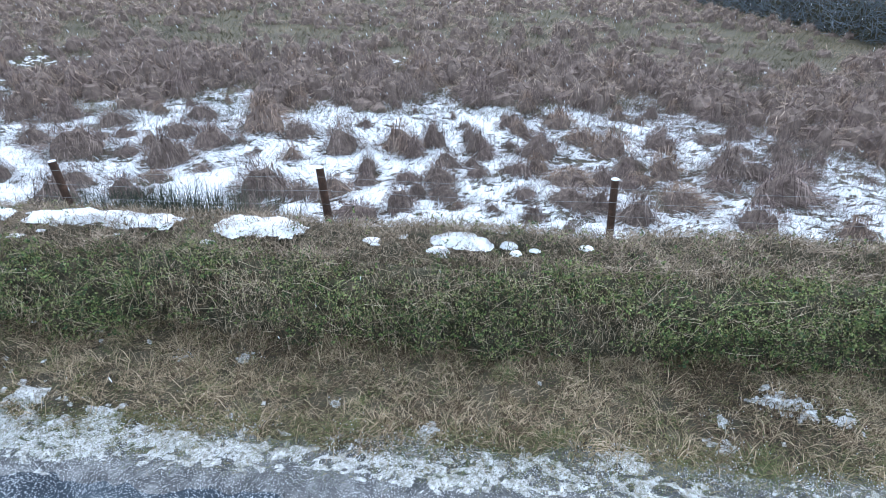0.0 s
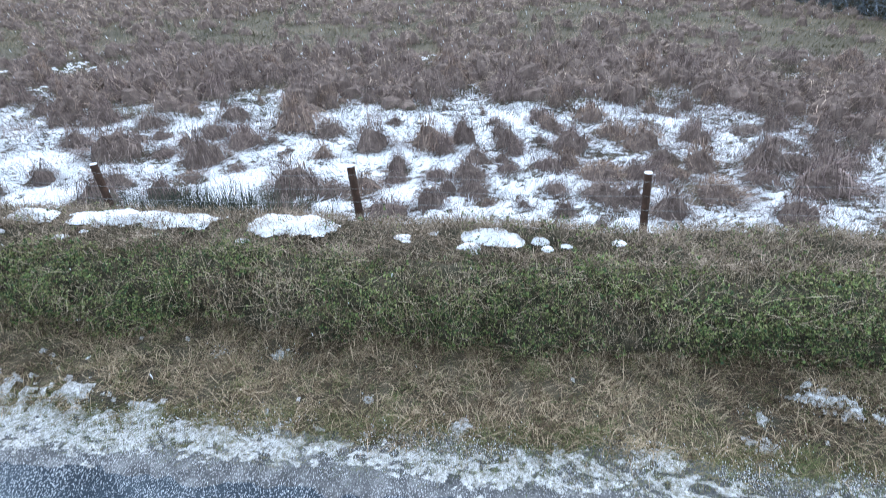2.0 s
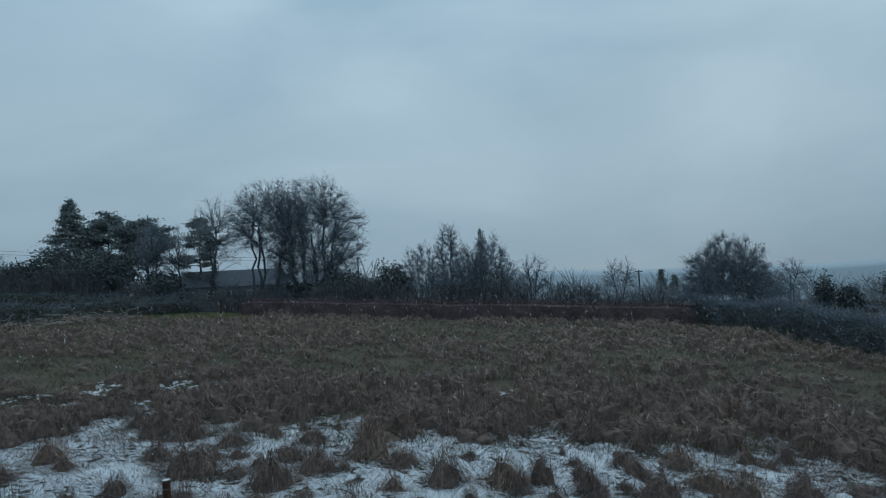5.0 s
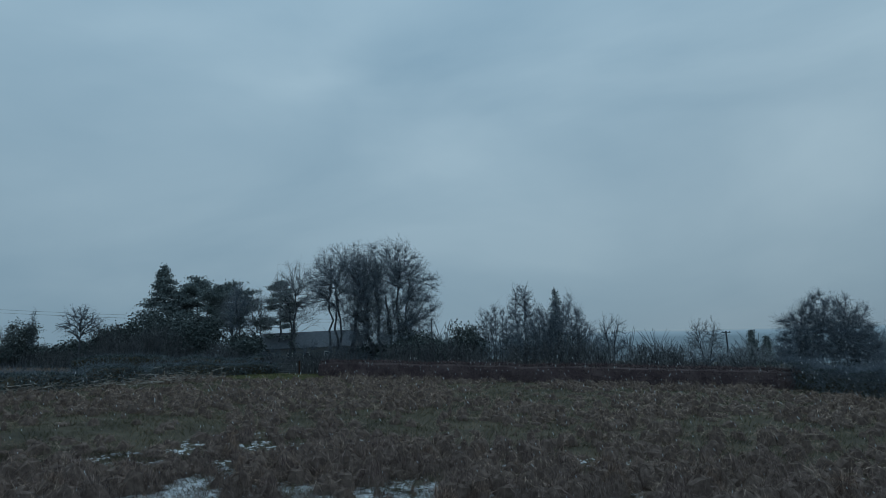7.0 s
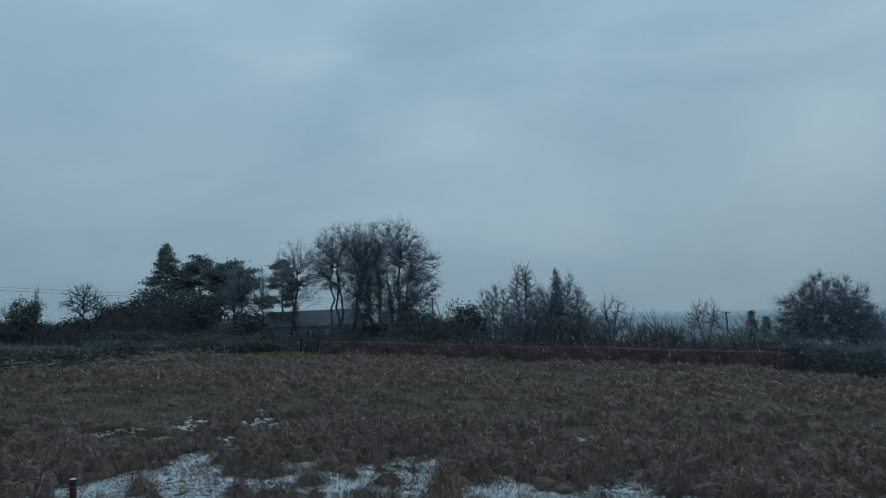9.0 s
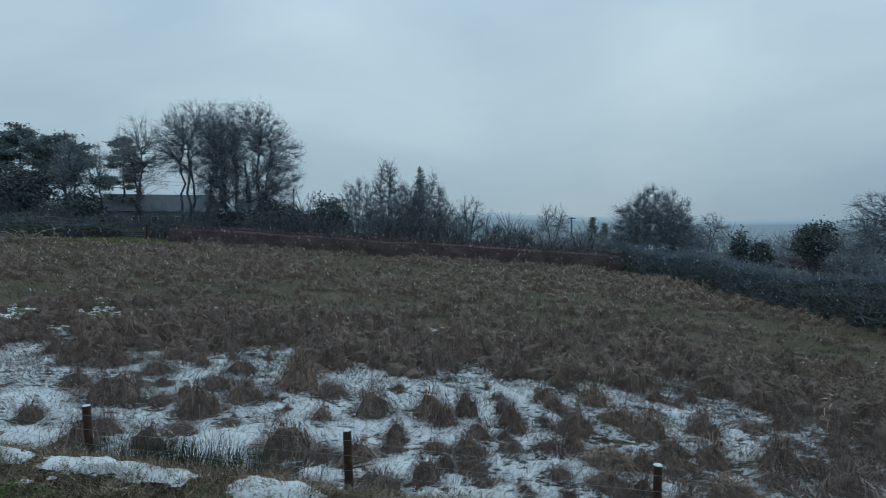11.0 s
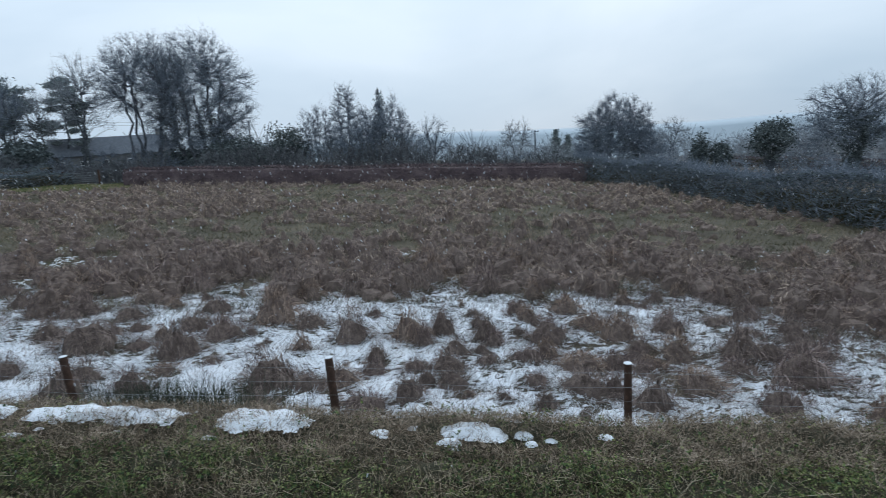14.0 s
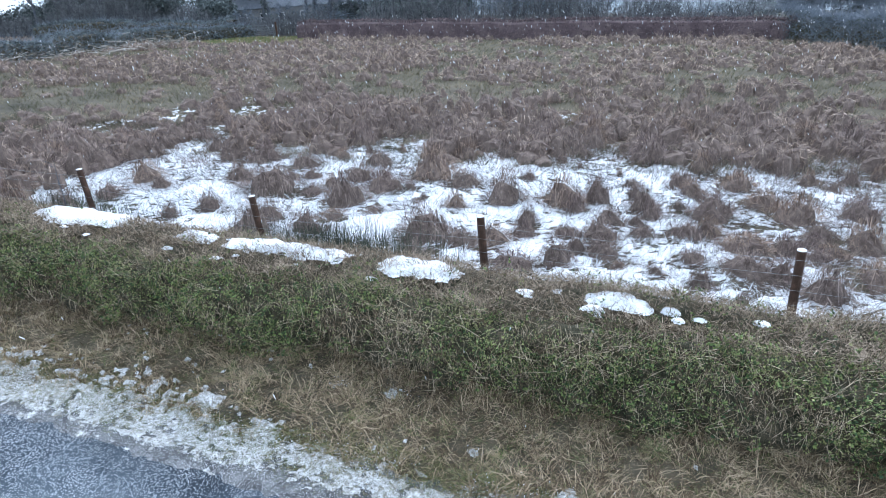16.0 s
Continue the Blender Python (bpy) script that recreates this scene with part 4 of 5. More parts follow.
def cap_mesh():
    bm = bmesh.new()
    bmesh.ops.create_uvsphere(bm, u_segments=14, v_segments=6, radius=0.05)
    for v in bm.verts:
        v.co.z = max(v.co.z, -0.01) * 0.3
    return bm


RISE = [0, 0, 0, 0, 0.05, 0, 0, 0, 0]
LEANS = [(0, 0), (0, 1), (1, -2), (-1, -4), (1, -2), (0, 0), (-1, 2), (0, 1), (0, 0)]
tops = []
for k, (x, y) in enumerate(POSTS):
    gz = -TILT * 150 * math.tanh(x / 150)
    post = part("post", post_mesh(k), M_POST, fence)
    m = Matrix.Translation((x, y, gz + 1.25 + RISE[k])) @ Euler((radians(LEANS[k][0]), radians(LEANS[k][1]), 0)).to_matrix().to_4x4() @ Matrix.Translation((0, 0, -1.3))
    post.matrix_parent_inverse = fence.matrix_world.inverted()
    post.matrix_basis = m
    cap = part("snow_cap", cap_mesh(), M_SNOW, post, "thin white cap of snow")
    cap.matrix_basis = Matrix.Translation((0, 0, 1.3))
    tops.append(m)
for drop in (0.1, 0.28, 0.46, 0.64, 0.82, 1.0):
    segs = []
    for a, b in zip(tops, tops[1:]):
        p, q = a @ Vector((0, -0.055, 1.3 - drop)), b @ Vector((0, -0.055, 1.3 - drop))
        steps = 6
        pts = [p.lerp(q, i / steps) - Vector((0, 0, 0.02 * 4 * (i / steps) * (1 - i / steps))) for i in range(steps + 1)]
        segs += [[*u, *w, 0.0018, 0.0018] for u, w in zip(pts, pts[1:])]
    world_part("wire", tubes(segs, 4), M_WIRE, fence)

# Green rush clump behind the hedge.
def rush_clump(x, y, wide, deep, count, seed):
    r = np.random.default_rng(seed)
    bx, by = r.normal(0, wide / 2.4, count), r.normal(0, deep / 2.4, count)
    z = height(x + bx, y + by) - float(height(x, y))
    tall = r.uniform(0.3, 0.72, count)
    tip = np.stack([r.normal(0.02, 0.10, count), r.normal(0, 0.1, count)], 1)
    ob = stand("green_rush_clump", x, y)
    part("foliage", blades(np.stack([bx, by, z - 0.03], 1), tall, tip, r.uniform(0.006, 0.011, count), 0.3, r), M_REED, ob)
    return tagged(ob, "clump of upright dark green rushes behind the hedge", "rushes")


rush_clump(-3.5, 8.0, 1.75, 0.6, 2600, 71)
rush_clump(-8.9, 9.1, 1.6, 0.5, 500, 72)


# Young sapling beside the fence.
def sapling(x, y, tall, seed):
    r = np.random.default_rng(seed)
    ob = stand("sapling", x, y, 0.05)
    p = np.array([[0, 0, 0], [0.02, 0, tall * 0.4], [0.0, 0.02, tall * 0.75], [0.05, 0, tall]])
    part("stem", tubes(np.c_[p[:-1], p[1:], [0.012, 0.009, 0.006], [0.009, 0.006, 0.003]], 5), M_BARK, ob)
    b = np.stack([0 * r.random(9), 0 * r.random(9), r.uniform(0.35, 0.95, 9) * tall], 1)
    e = b + np.stack([r.normal(0, 0.13, 9), r.normal(0, 0.1, 9), r.uniform(0.05, 0.2, 9)], 1)
    part("crown", tubes(np.c_[b, e, np.full(9, 0.005), np.full(9, 0.002)], 3), M_BARK, ob)
    return tagged(ob, "thin bare sapling beside the wire fence", "sapling")


sapling(-9.4, 9.3, 1.15, 81)


# ---- field boundaries ----
def line_points(route, step):
    """Points along a route of (x, y), with the way across."""
    pts, ways = [], []
    for (ax, ay), (bx, by) in zip(route, route[1:]):
        d = math.hypot(bx - ax, by - ay)
        k = max(1, int(d / step))
        for i in range(k):
            pts.append((ax + (bx - ax) * i / k, ay + (by - ay) * i / k))
            ways.append((-(by - ay) / d, (bx - ax) / d))
    pts.append(route[-1])
    ways.append(ways[-1])
    return np.array(pts), np.array(ways)


def hedge_row(name, route, wide, tall, cover, material, size, twigs, seed, label, rough=0.15, stem=M_TWIG, core=M_HEDGE_CORE, heart=0.86, girth=1.0):
    """A hedge along a route: dark branch mass, a layer of leaves and a fringe of twigs."""
    r = np.random.default_rng(seed)
    ob = stand(name, *route[0])
    tagged(ob, label, "hedge")
    pts, way = line_points(route, 0.5)
    prof = [(-0.5, 0.0), (-0.5, 0.5), (-0.42, 0.88), (-0.2, 0.97), (0.2, 0.97), (0.42, 0.88), (0.5, 0.5), (0.5, 0.0)]
    d = np.arange(len(pts)) * 0.5
    rows = []
    for k, (a, b) in enumerate(prof):
        hh = tall * (1 + rough * 2 * (fbm(d * 0.35, d * 0 + seed, seed, 3) - 0.5))
        ww = wide * (1 + rough * 2 * (fbm(d * 0.6, d * 0 + k * 3.3, seed + 1, 3) - 0.5)) * heart
        x, y = pts[:, 0] + way[:, 0] * a * ww, pts[:, 1] + way[:, 1] * a * ww
        rows.append(np.stack([x, y, height(x, y) + b * hh * (heart + 0.07) - 0.05], 1))
    n = len(pts)
    i = (np.arange(len(prof) - 1)[:, None] * n + np.arange(n - 1)[None]).reshape(-1, 1)
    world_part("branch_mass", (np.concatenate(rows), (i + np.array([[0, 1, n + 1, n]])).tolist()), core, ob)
    # leaves in the outer layer
    m = int(cover * d[-1])
    k = r.uniform(0, len(pts) - 1.001, m)
    j, f = k.astype(int), (k % 1)[:, None]
    c, w = pts[j] * (1 - f) + pts[j + 1] * f, way[j]
    g = r.uniform(0, 1, m)
    on_top = r.random(m) < 0.35
    side = np.where(r.random(m) < 0.5, -1, 1)
    a = np.where(on_top, r.uniform(-0.45, 0.45, m), side * (0.5 - 0.1 * g ** 3 - (0.86 - heart) * r.random(m)) + r.normal(0, 0.03, m))
    b = np.where(on_top, 0.97 + r.normal(0, 0.03, m), g)
    hh = tall * (1 + rough * 2 * (fbm(k * 0.5 * 0.35, k * 0 + seed, seed, 3) - 0.5))
    x, y = c[:, 0] + w[:, 0] * a * wide, c[:, 1] + w[:, 1] * a * wide
    p = np.stack([x, y, height(x, y) + b * hh], 1)
    world_part("leaf_layer", leaf_quads(p, size * r.uniform(0.5, 1.4, m), r), material, ob)
    t = int(twigs * d[-1])
    q = p[r.integers(0, m, t)]
    e = q + (0.5 + 3.6 * rough) * (r.normal(0, 1, (t, 3)) * [0.24, 0.24, 0.2] + [0, 0, 0.12])
    rr = r.uniform(0.004, 0.012, t) * girth
    world_part("twig_layer", tubes(np.c_[q, e, rr, rr * 0.5], 3), stem, ob)
    return ob


hedge_row("beech_hedge", [(-27.5, 62.5), (-12, 61.5), (5, 60.5), (19.5, 59.5)], 1.5, 1.8, 520, M_BEECH, 0.09, 160, 301, "clipped russet beech hedge closing the far side of the field", 0.09, M_BEECH, M_BEECH)
hedge_row("field_hedge", [(18.6, 61.2), (20.2, 56.5), (21.2, 48), (21.3, 40), (21.0, 31.6), (20.8, 25.5), (20.8, 18), (21, 11), (22, 2)], 2.2, 1.95, 760, M_IVY, 0.08, 330, 302, "overgrown dark hedge of bare twigs and ivy along the field", 0.36, M_TWIG, M_HEDGE_SHADE, 0.6, 1.4)
hedge_row("scrub_hedge", [(-40, 24), (-38.5, 34), (-40, 44), (-40, 54), (-37, 62), (-35.2, 66)], 2.4, 1.3, 260, M_IVY, 0.13, 160, 303, "low scrubby hedge bank at the field's edge", 0.35)
hedge_row("lane_hedge", [(-60, 63), (-46, 67), (-38, 68.5)], 2.0, 1.9, 200, M_IVY, 0.16, 120, 304, "dark hedge beside the far garden", 0.25)
hedge_row("lower_hedge", [(52.7, 91), (57, 70), (55.5, 53), (53.5, 42), (50, 30)], 2.0, 1.5, 150, M_BEECH, 0.16, 90, 305, "brown hedge dividing the lower fields", 0.15)


def thicket(name, route, wide, tall, density, seed, label, wood=M_BRIAR):
    """A belt of bare scrub: stems that fan up from the ground and fork into fine twigs, with no clear top."""
    r = np.random.default_rng(seed)
    ob = stand(name, *route[0])
    pts, _ = line_points(route, 0.5)
    m = int(density * len(pts) * 0.5)
    k = r.integers(0, len(pts), m)
    x, y = pts[k, 0] + r.uniform(-0.5, 0.5, m), pts[k, 1] + r.uniform(-0.5, 0.5, m) * wide
    h = tall * (0.35 + 1.1 * fbm(x * 0.22, y * 0.1, seed, 3)) * r.uniform(0.6, 1.05, m)
    base = np.stack([x, y, height(x, y) - 0.05], 1)
    top = base + np.stack([r.normal(0, 0.22, m) * h, r.normal(0, 0.15, m) * h, h], 1)
    at, way = twine(base, unit(r.normal(0, 0.3, (m, 3)) + [0, 0, 1]), top, 3)
    world_part("stem_layer", tubes(chain(at, 0.03, 0.012), 3), wood, ob)
    i = np.repeat(np.arange(m), 9)
    f = r.uniform(0.15, 1, (len(i), 1))
    p = bow(at[i, 0], at[i, 1] * 0.5 + at[i, 2] * 0.5, at[i, 3], f[:, 0])
    q = p + unit(way[i, 2] * 0.6 + r.normal(0, 0.6, (len(i), 3))) * (0.28 * h[i] * r.uniform(0.4, 1, len(i)))[:, None]
    side = unit(np.cross(q - p, r.normal(size=q.shape))) * 0.028
    world_part("twig_layer", (np.stack([p - side, p + side, q], 1).reshape(-1, 3), (np.arange(len(i))[:, None] * 3 + np.array([[0, 1, 2]])).tolist()), wood, ob)
    return tagged(ob, label, "thicket")


def cut_branch_heap(x, y, length, turn, count, seed):
    r = np.random.default_rng(seed)
    p = np.stack([r.uniform(-length / 2, length / 2, count), r.normal(0, 0.6, count), np.abs(r.normal(0, 0.35, count)) + 0.1], 1)
    d = np.stack([r.normal(0, 0.8, count), r.normal(0, 0.4, count), r.normal(0.05, 0.2, count)], 1)
    w = r.uniform(0.008, 0.02, count)
    ob = stand("cut_branch_heap", x, y, 0.0, turn)
    part("brushwood", tubes(np.c_[p, p + d, w, w * 0.5], 4), M_SCRUB, ob)
    return tagged(ob, "heap of pale cut branches lying along the hedge", "brushwood")


cut_branch_heap(-36.2, 43, 9, 82, 230, 311)
cut_branch_heap(-35.6, 52, 7, 85, 170, 312)
cut_branch_heap(-37.2, 34, 7, 95, 170, 313)


def lawn_patch(x, y, wide, deep, seed):
    r = np.random.default_rng(seed)
    n = 13000
    bx, by = x + r.uniform(-1, 1, n) * wide / 2, y + r.uniform(-1, 1, n) * deep / 2
    a = r.uniform(0, math.tau, n)
    tall = r.uniform(0.08, 0.22, n)
    tip = np.stack([np.cos(a), np.sin(a)], 1) * tall[:, None] * 0.7
    return blades(np.stack([bx, by, height(bx, by)], 1), tall, tip, 0.05 * r.uniform(0.6, 1.4, n), 0.5, r)


tagged(part("green_grass", lawn_patch(-31.5, 60.5, 11, 9, 5), M_GRASS), "brighter green grass in front of the field gate", "grass", kind="stuff")


def rough_pasture(x0, x1, y0, y1, count, seed):
    """Rough grass on the fields past the hedges, thinner with distance."""
    r = np.random.default_rng(seed)
    x, y = x0 + (x1 - x0) * r.uniform(0, 1, count) ** 1.3, r.uniform(y0, y1, count)
    a = r.uniform(0, math.tau, count)
    tall = r.uniform(0.12, 0.45, count) * (0.4 + fbm(x * 0.3, y * 0.3, seed, 3))
    return blades(np.stack([x, y, height(x, y) - 0.02], 1), tall, np.stack([np.cos(a), np.sin(a)], 1) * tall[:, None] * 0.8, r.uniform(0.04, 0.09, count), 0.6, r, True)


tagged(part("slope_grass", rough_pasture(23, 85, 8, 84, 36000, 9), M_RUSH), "pale tawny grass on the fields below the hedge", "grass", kind="stuff")
tagged(part("lane_field_grass", rough_pasture(-41, -95, 20, 72, 26000, 10), M_TAWNY), "brown rough grass in the field beyond the scrub", "grass", kind="stuff")


# ---- gate ----
def field_gate(x, y, turn):
    ob = stand("field_gate", x, y, 0, turn)
    for sx in (-1.75, 1.75):
        bm = bmesh.new()
        box(bm, 0.18, 0.18, 1.6, sx, 0, -0.1, 0.02)
        part("gate_post", bm, M_POST, ob)
    for z in (0.3, 0.5, 0.72, 0.96, 1.22):
        part("bar", tubes([[-1.6, 0, z, 1.6, 0, z, 0.04, 0.04]], 8), M_STEEL, ob)
    for sx in (-1.6, 0, 1.6):
        part("upright", tubes([[sx, 0, 0.28, sx, 0, 1.24, 0.028, 0.028]], 8), M_STEEL, ob)
    return tagged(ob, "closed steel five-bar field gate between timber posts", "gate")


field_gate(-33.4, 65.6, 4)


# ---- trees ----
def bough(at, r0, r1, sides):
    """One closed, tapered limb along the points at."""
    d = unit((at[-1] - at[0])[None])[0]
    a = np.cross(d, [1.0, 0, 0] if abs(d[2]) > 0.8 else [0, 0, 1.0])
    a /= np.linalg.norm(a)
    b = np.cross(d, a)
    t = np.arange(sides) * math.tau / sides
    n = len(at)
    w = np.linspace(r0, r1, n)[:, None, None]
    v = (at[:, None] + (np.cos(t)[None, :, None] * a + np.sin(t)[None, :, None] * b) * w).reshape(-1, 3)
    f = [[k * sides + i, k * sides + (i + 1) % sides, (k + 1) * sides + (i + 1) % sides, (k + 1) * sides + i] for k in range(n - 1) for i in range(sides)]
    return v, f + [list(range(sides))[::-1], list(range((n - 1) * sides, n * sides))]


def nearest_fork(child, at, way, foot):
    """For each child the best sampled place to branch from: near, lower down the tree, and heading its way."""
    out = np.zeros(len(child), int)
    deep = np.linalg.norm(at - foot, axis=1)
    for k in range(0, len(child), 400):
        c = child[k:k + 400]
        v = c[:, None] - at[None]
        d = np.linalg.norm(v, axis=2)
        along = (v * way[None]).sum(2) / (d + 1e-6)
        out[k:k + 400] = np.argmin(d * (1.75 - 0.9 * along) + 3.0 * np.maximum(0, deep[None] - np.linalg.norm(c - foot, axis=1)[:, None]), 1)
    return out


def bare_tree(name, x, y, tall, left, right, seed, stems=1, limbs=16, subs=7, twigs=9, tips=3, fork=0.28, dome=0.5, low=-0.35, ivy=0, ivy_top=0.6, thick=0.02, tip=0.016, gap=0.1, label="", category="tree"):
    """A leafless tree: stems fork into limbs, branches, twigs and tips, each springing from the nearest wood inside it, that fill a ragged dome."""
    r = np.random.default_rng(seed)
    mid, half = np.array([(right - left) / 2, 0, tall * dome]), np.array([(left + right) / 2, (left + right) * 0.42, tall * (1 - dome)])

    def crown_points(n, lo, hi, floor):
        """Points of the crown at lo to hi of the way out to its edge."""
        dz = r.uniform(floor, 1.0, n)
        a = np.arange(n) * 2.39996 + r.uniform(0, 6) + r.normal(0, 0.35, n)
        d = np.stack([np.cos(a) * np.sqrt(1 - dz ** 2), np.sin(a) * np.sqrt(1 - dz ** 2), dz], 1)
        e = np.arctan2(d[:, 2], d[:, 0])
        lobes = 1.0 + gap * np.sin(e * 6 + seed) * np.cos(d[:, 1] * 4 + seed) + 0.5 * gap * np.sin(e * 15 + seed * 1.7)
        h = np.where(d[:, 2:3] < 0, [[1, 1, dome / (1 - dome)]], [[1, 1, 1.0]]) * half
        return mid + d * h * (r.uniform(lo, hi, n) * lobes)[:, None]

    ob = stand(name, x, y, 0.1)
    # stems
    k = np.arange(stems)
    foot = np.stack([(k - (stems - 1) / 2) * (left + right) * 0.06, r.normal(0, 0.25, stems) * (stems > 1), 0 * k], 1) + [mid[0] * 0.3, 0, 0]
    head = np.stack([mid[0] + (k - (stems - 1) / 2) * (left + right) * 0.5 / max(1, stems), r.normal(0, 0.1 * (left + right), stems) * (stems > 1), tall * r.uniform(0.5, 0.72, stems)], 1)
    lean = unit(np.stack([r.normal(0, 0.12, stems), r.normal(0, 0.12, stems), np.ones(stems)], 1))
    at0, way0 = twine(foot, lean, head, 8, 0.6)
    at0[:, 1:-1] += r.normal(0, 0.008 * tall, at0[:, 1:-1].shape) * [1, 1, 0]
    wide = tall * thick / stems ** 0.35
    for i in range(stems):
        rounded(part("trunk", bough(at0[i], wide, tall * thick * 0.25, 7), M_BARK, ob))
    ok = np.linspace(0, 1, 9) >= fork * 0.9
    at, way = at0[:, ok].reshape(-1, 3), way0[:, ok].reshape(-1, 3)
    base = foot.mean(0)
    # limbs
    e1 = crown_points(limbs, 0.4, 0.66, low)
    j = nearest_fork(e1, at, way, base)
    at1, way1 = twine(at[j], unit(way[j] + r.normal(0, 0.25, (limbs, 3))), e1, 5)
    at1[:, 1:-1] += r.normal(0, 0.007 * tall, at1[:, 1:-1].shape)
    w1 = tall * thick * 0.4
    if tall > 12:
        for i in range(limbs):
            part("limb", bough(at1[i], w1, w1 * 0.4, 5), M_BARK, ob)
    else:
        part("branchwork", tubes(chain(at1, w1, w1 * 0.4), 5), M_BARK, ob)
    # branches
    at, way = np.concatenate([at, at1[:, 2:].reshape(-1, 3)]), np.concatenate([way, way1[:, 2:].reshape(-1, 3)])
    e2 = crown_points(limbs * subs, 0.55, 0.88, low)
    j = nearest_fork(e2, at, way, base)
    at2, way2 = twine(at[j], unit(way[j] + r.normal(0, 0.3, e2.shape)), e2, 4)
    at2[:, 1:-1] += r.normal(0, 0.005 * tall, at2[:, 1:-1].shape)
    b0 = max(tip * 2.2, tall * 0.0038)
    rows = [chain(at2, b0, tip * 1.2)]
    # twigs
    fine = np.linspace(0.15, 1, 7)[None, :, None] * 4
    i = np.minimum(3, fine[0, :, 0].astype(int))
    at, way = at2[:, i] * (1 - (fine - i[None, :, None])) + at2[:, i + 1] * (fine - i[None, :, None]), way2[:, i]
    at, way = np.concatenate([at1[:, 3:].reshape(-1, 3), at.reshape(-1, 3)]), np.concatenate([way1[:, 3:].reshape(-1, 3), way.reshape(-1, 3)])
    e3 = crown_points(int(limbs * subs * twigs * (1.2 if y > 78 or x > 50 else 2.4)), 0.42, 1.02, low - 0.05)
    j = nearest_fork(e3, at, way, base)
    at3, way3 = twine(at[j], unit(way[j] + r.normal(0, 0.4, e3.shape)), e3, 2)
    at3[:, 1] += r.normal(0, 0.008 * tall, e3.shape)
    side = unit(np.cross(e3 - at3[:, 0], r.normal(size=e3.shape))) * tip * 0.75
    q = np.arange(len(e3))[:, None] * 5
    slim = (np.stack([at3[:, 0] - side, at3[:, 0] + side, at3[:, 1] + side * 0.8, at3[:, 1] - side * 0.8, at3[:, 2]], 1).reshape(-1, 3), (q + np.array([[0, 1, 2, 3]])).tolist() + (q + np.array([[3, 2, 4]])).tolist())
    # tips
    h = np.repeat(np.arange(len(e3)), tips)
    pick = r.integers(1, 3, len(h))
    g = r.uniform(0.2, 1, (len(h), 1))
    s4 = at3[h, pick] * g + at3[h, pick - 1] * (1 - g)
    e4 = s4 + unit(way3[h, pick] * 0.7 + r.normal(0, 0.8, (len(h), 3)) + [0, 0, 0.15]) * (r.uniform(0.02, 0.055, len(h)) * tall)[:, None]
    side = unit(np.cross(e4 - s4, r.normal(size=e4.shape))) * tip * 0.65
    ends = (np.stack([s4 - side, s4 + side, e4], 1).reshape(-1, 3), (np.arange(len(h))[:, None] * 3 + np.array([[0, 1, 2]])).tolist())
    # Far crowns take the paler twigs, so their haze comes from colour.
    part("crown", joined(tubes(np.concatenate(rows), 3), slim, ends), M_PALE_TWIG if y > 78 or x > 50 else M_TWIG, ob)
    if ivy:
        m = ivy // 2
        k, f = r.integers(0, stems, m), r.uniform(0.05, ivy_top, m) * 8
        i = f.astype(int)
        p1 = at0[k, i] * (1 - f % 1)[:, None] + at0[k, np.minimum(8, i + 1)] * (f % 1)[:, None] + r.normal(0, 1, (m, 3)) * [0.3, 0.3, 0.3]
        low_limbs = np.argsort(e1[:, 2])[:max(1, int(limbs * ivy_top))]
        k, i = low_limbs[r.integers(0, len(low_limbs), ivy - m)], r.integers(0, 5, ivy - m)
        p2 = at1[k, i] + r.normal(0, 1, (ivy - m, 3)) * [0.45, 0.45, 0.4]
        part("ivy", leaf_quads(np.concatenate([p1, p2]), r.uniform(0.08, 0.2, ivy), r), M_IVY, ob, "dark green ivy leaves")
    return tagged(ob, label or "leafless grey winter tree beyond the field", category)


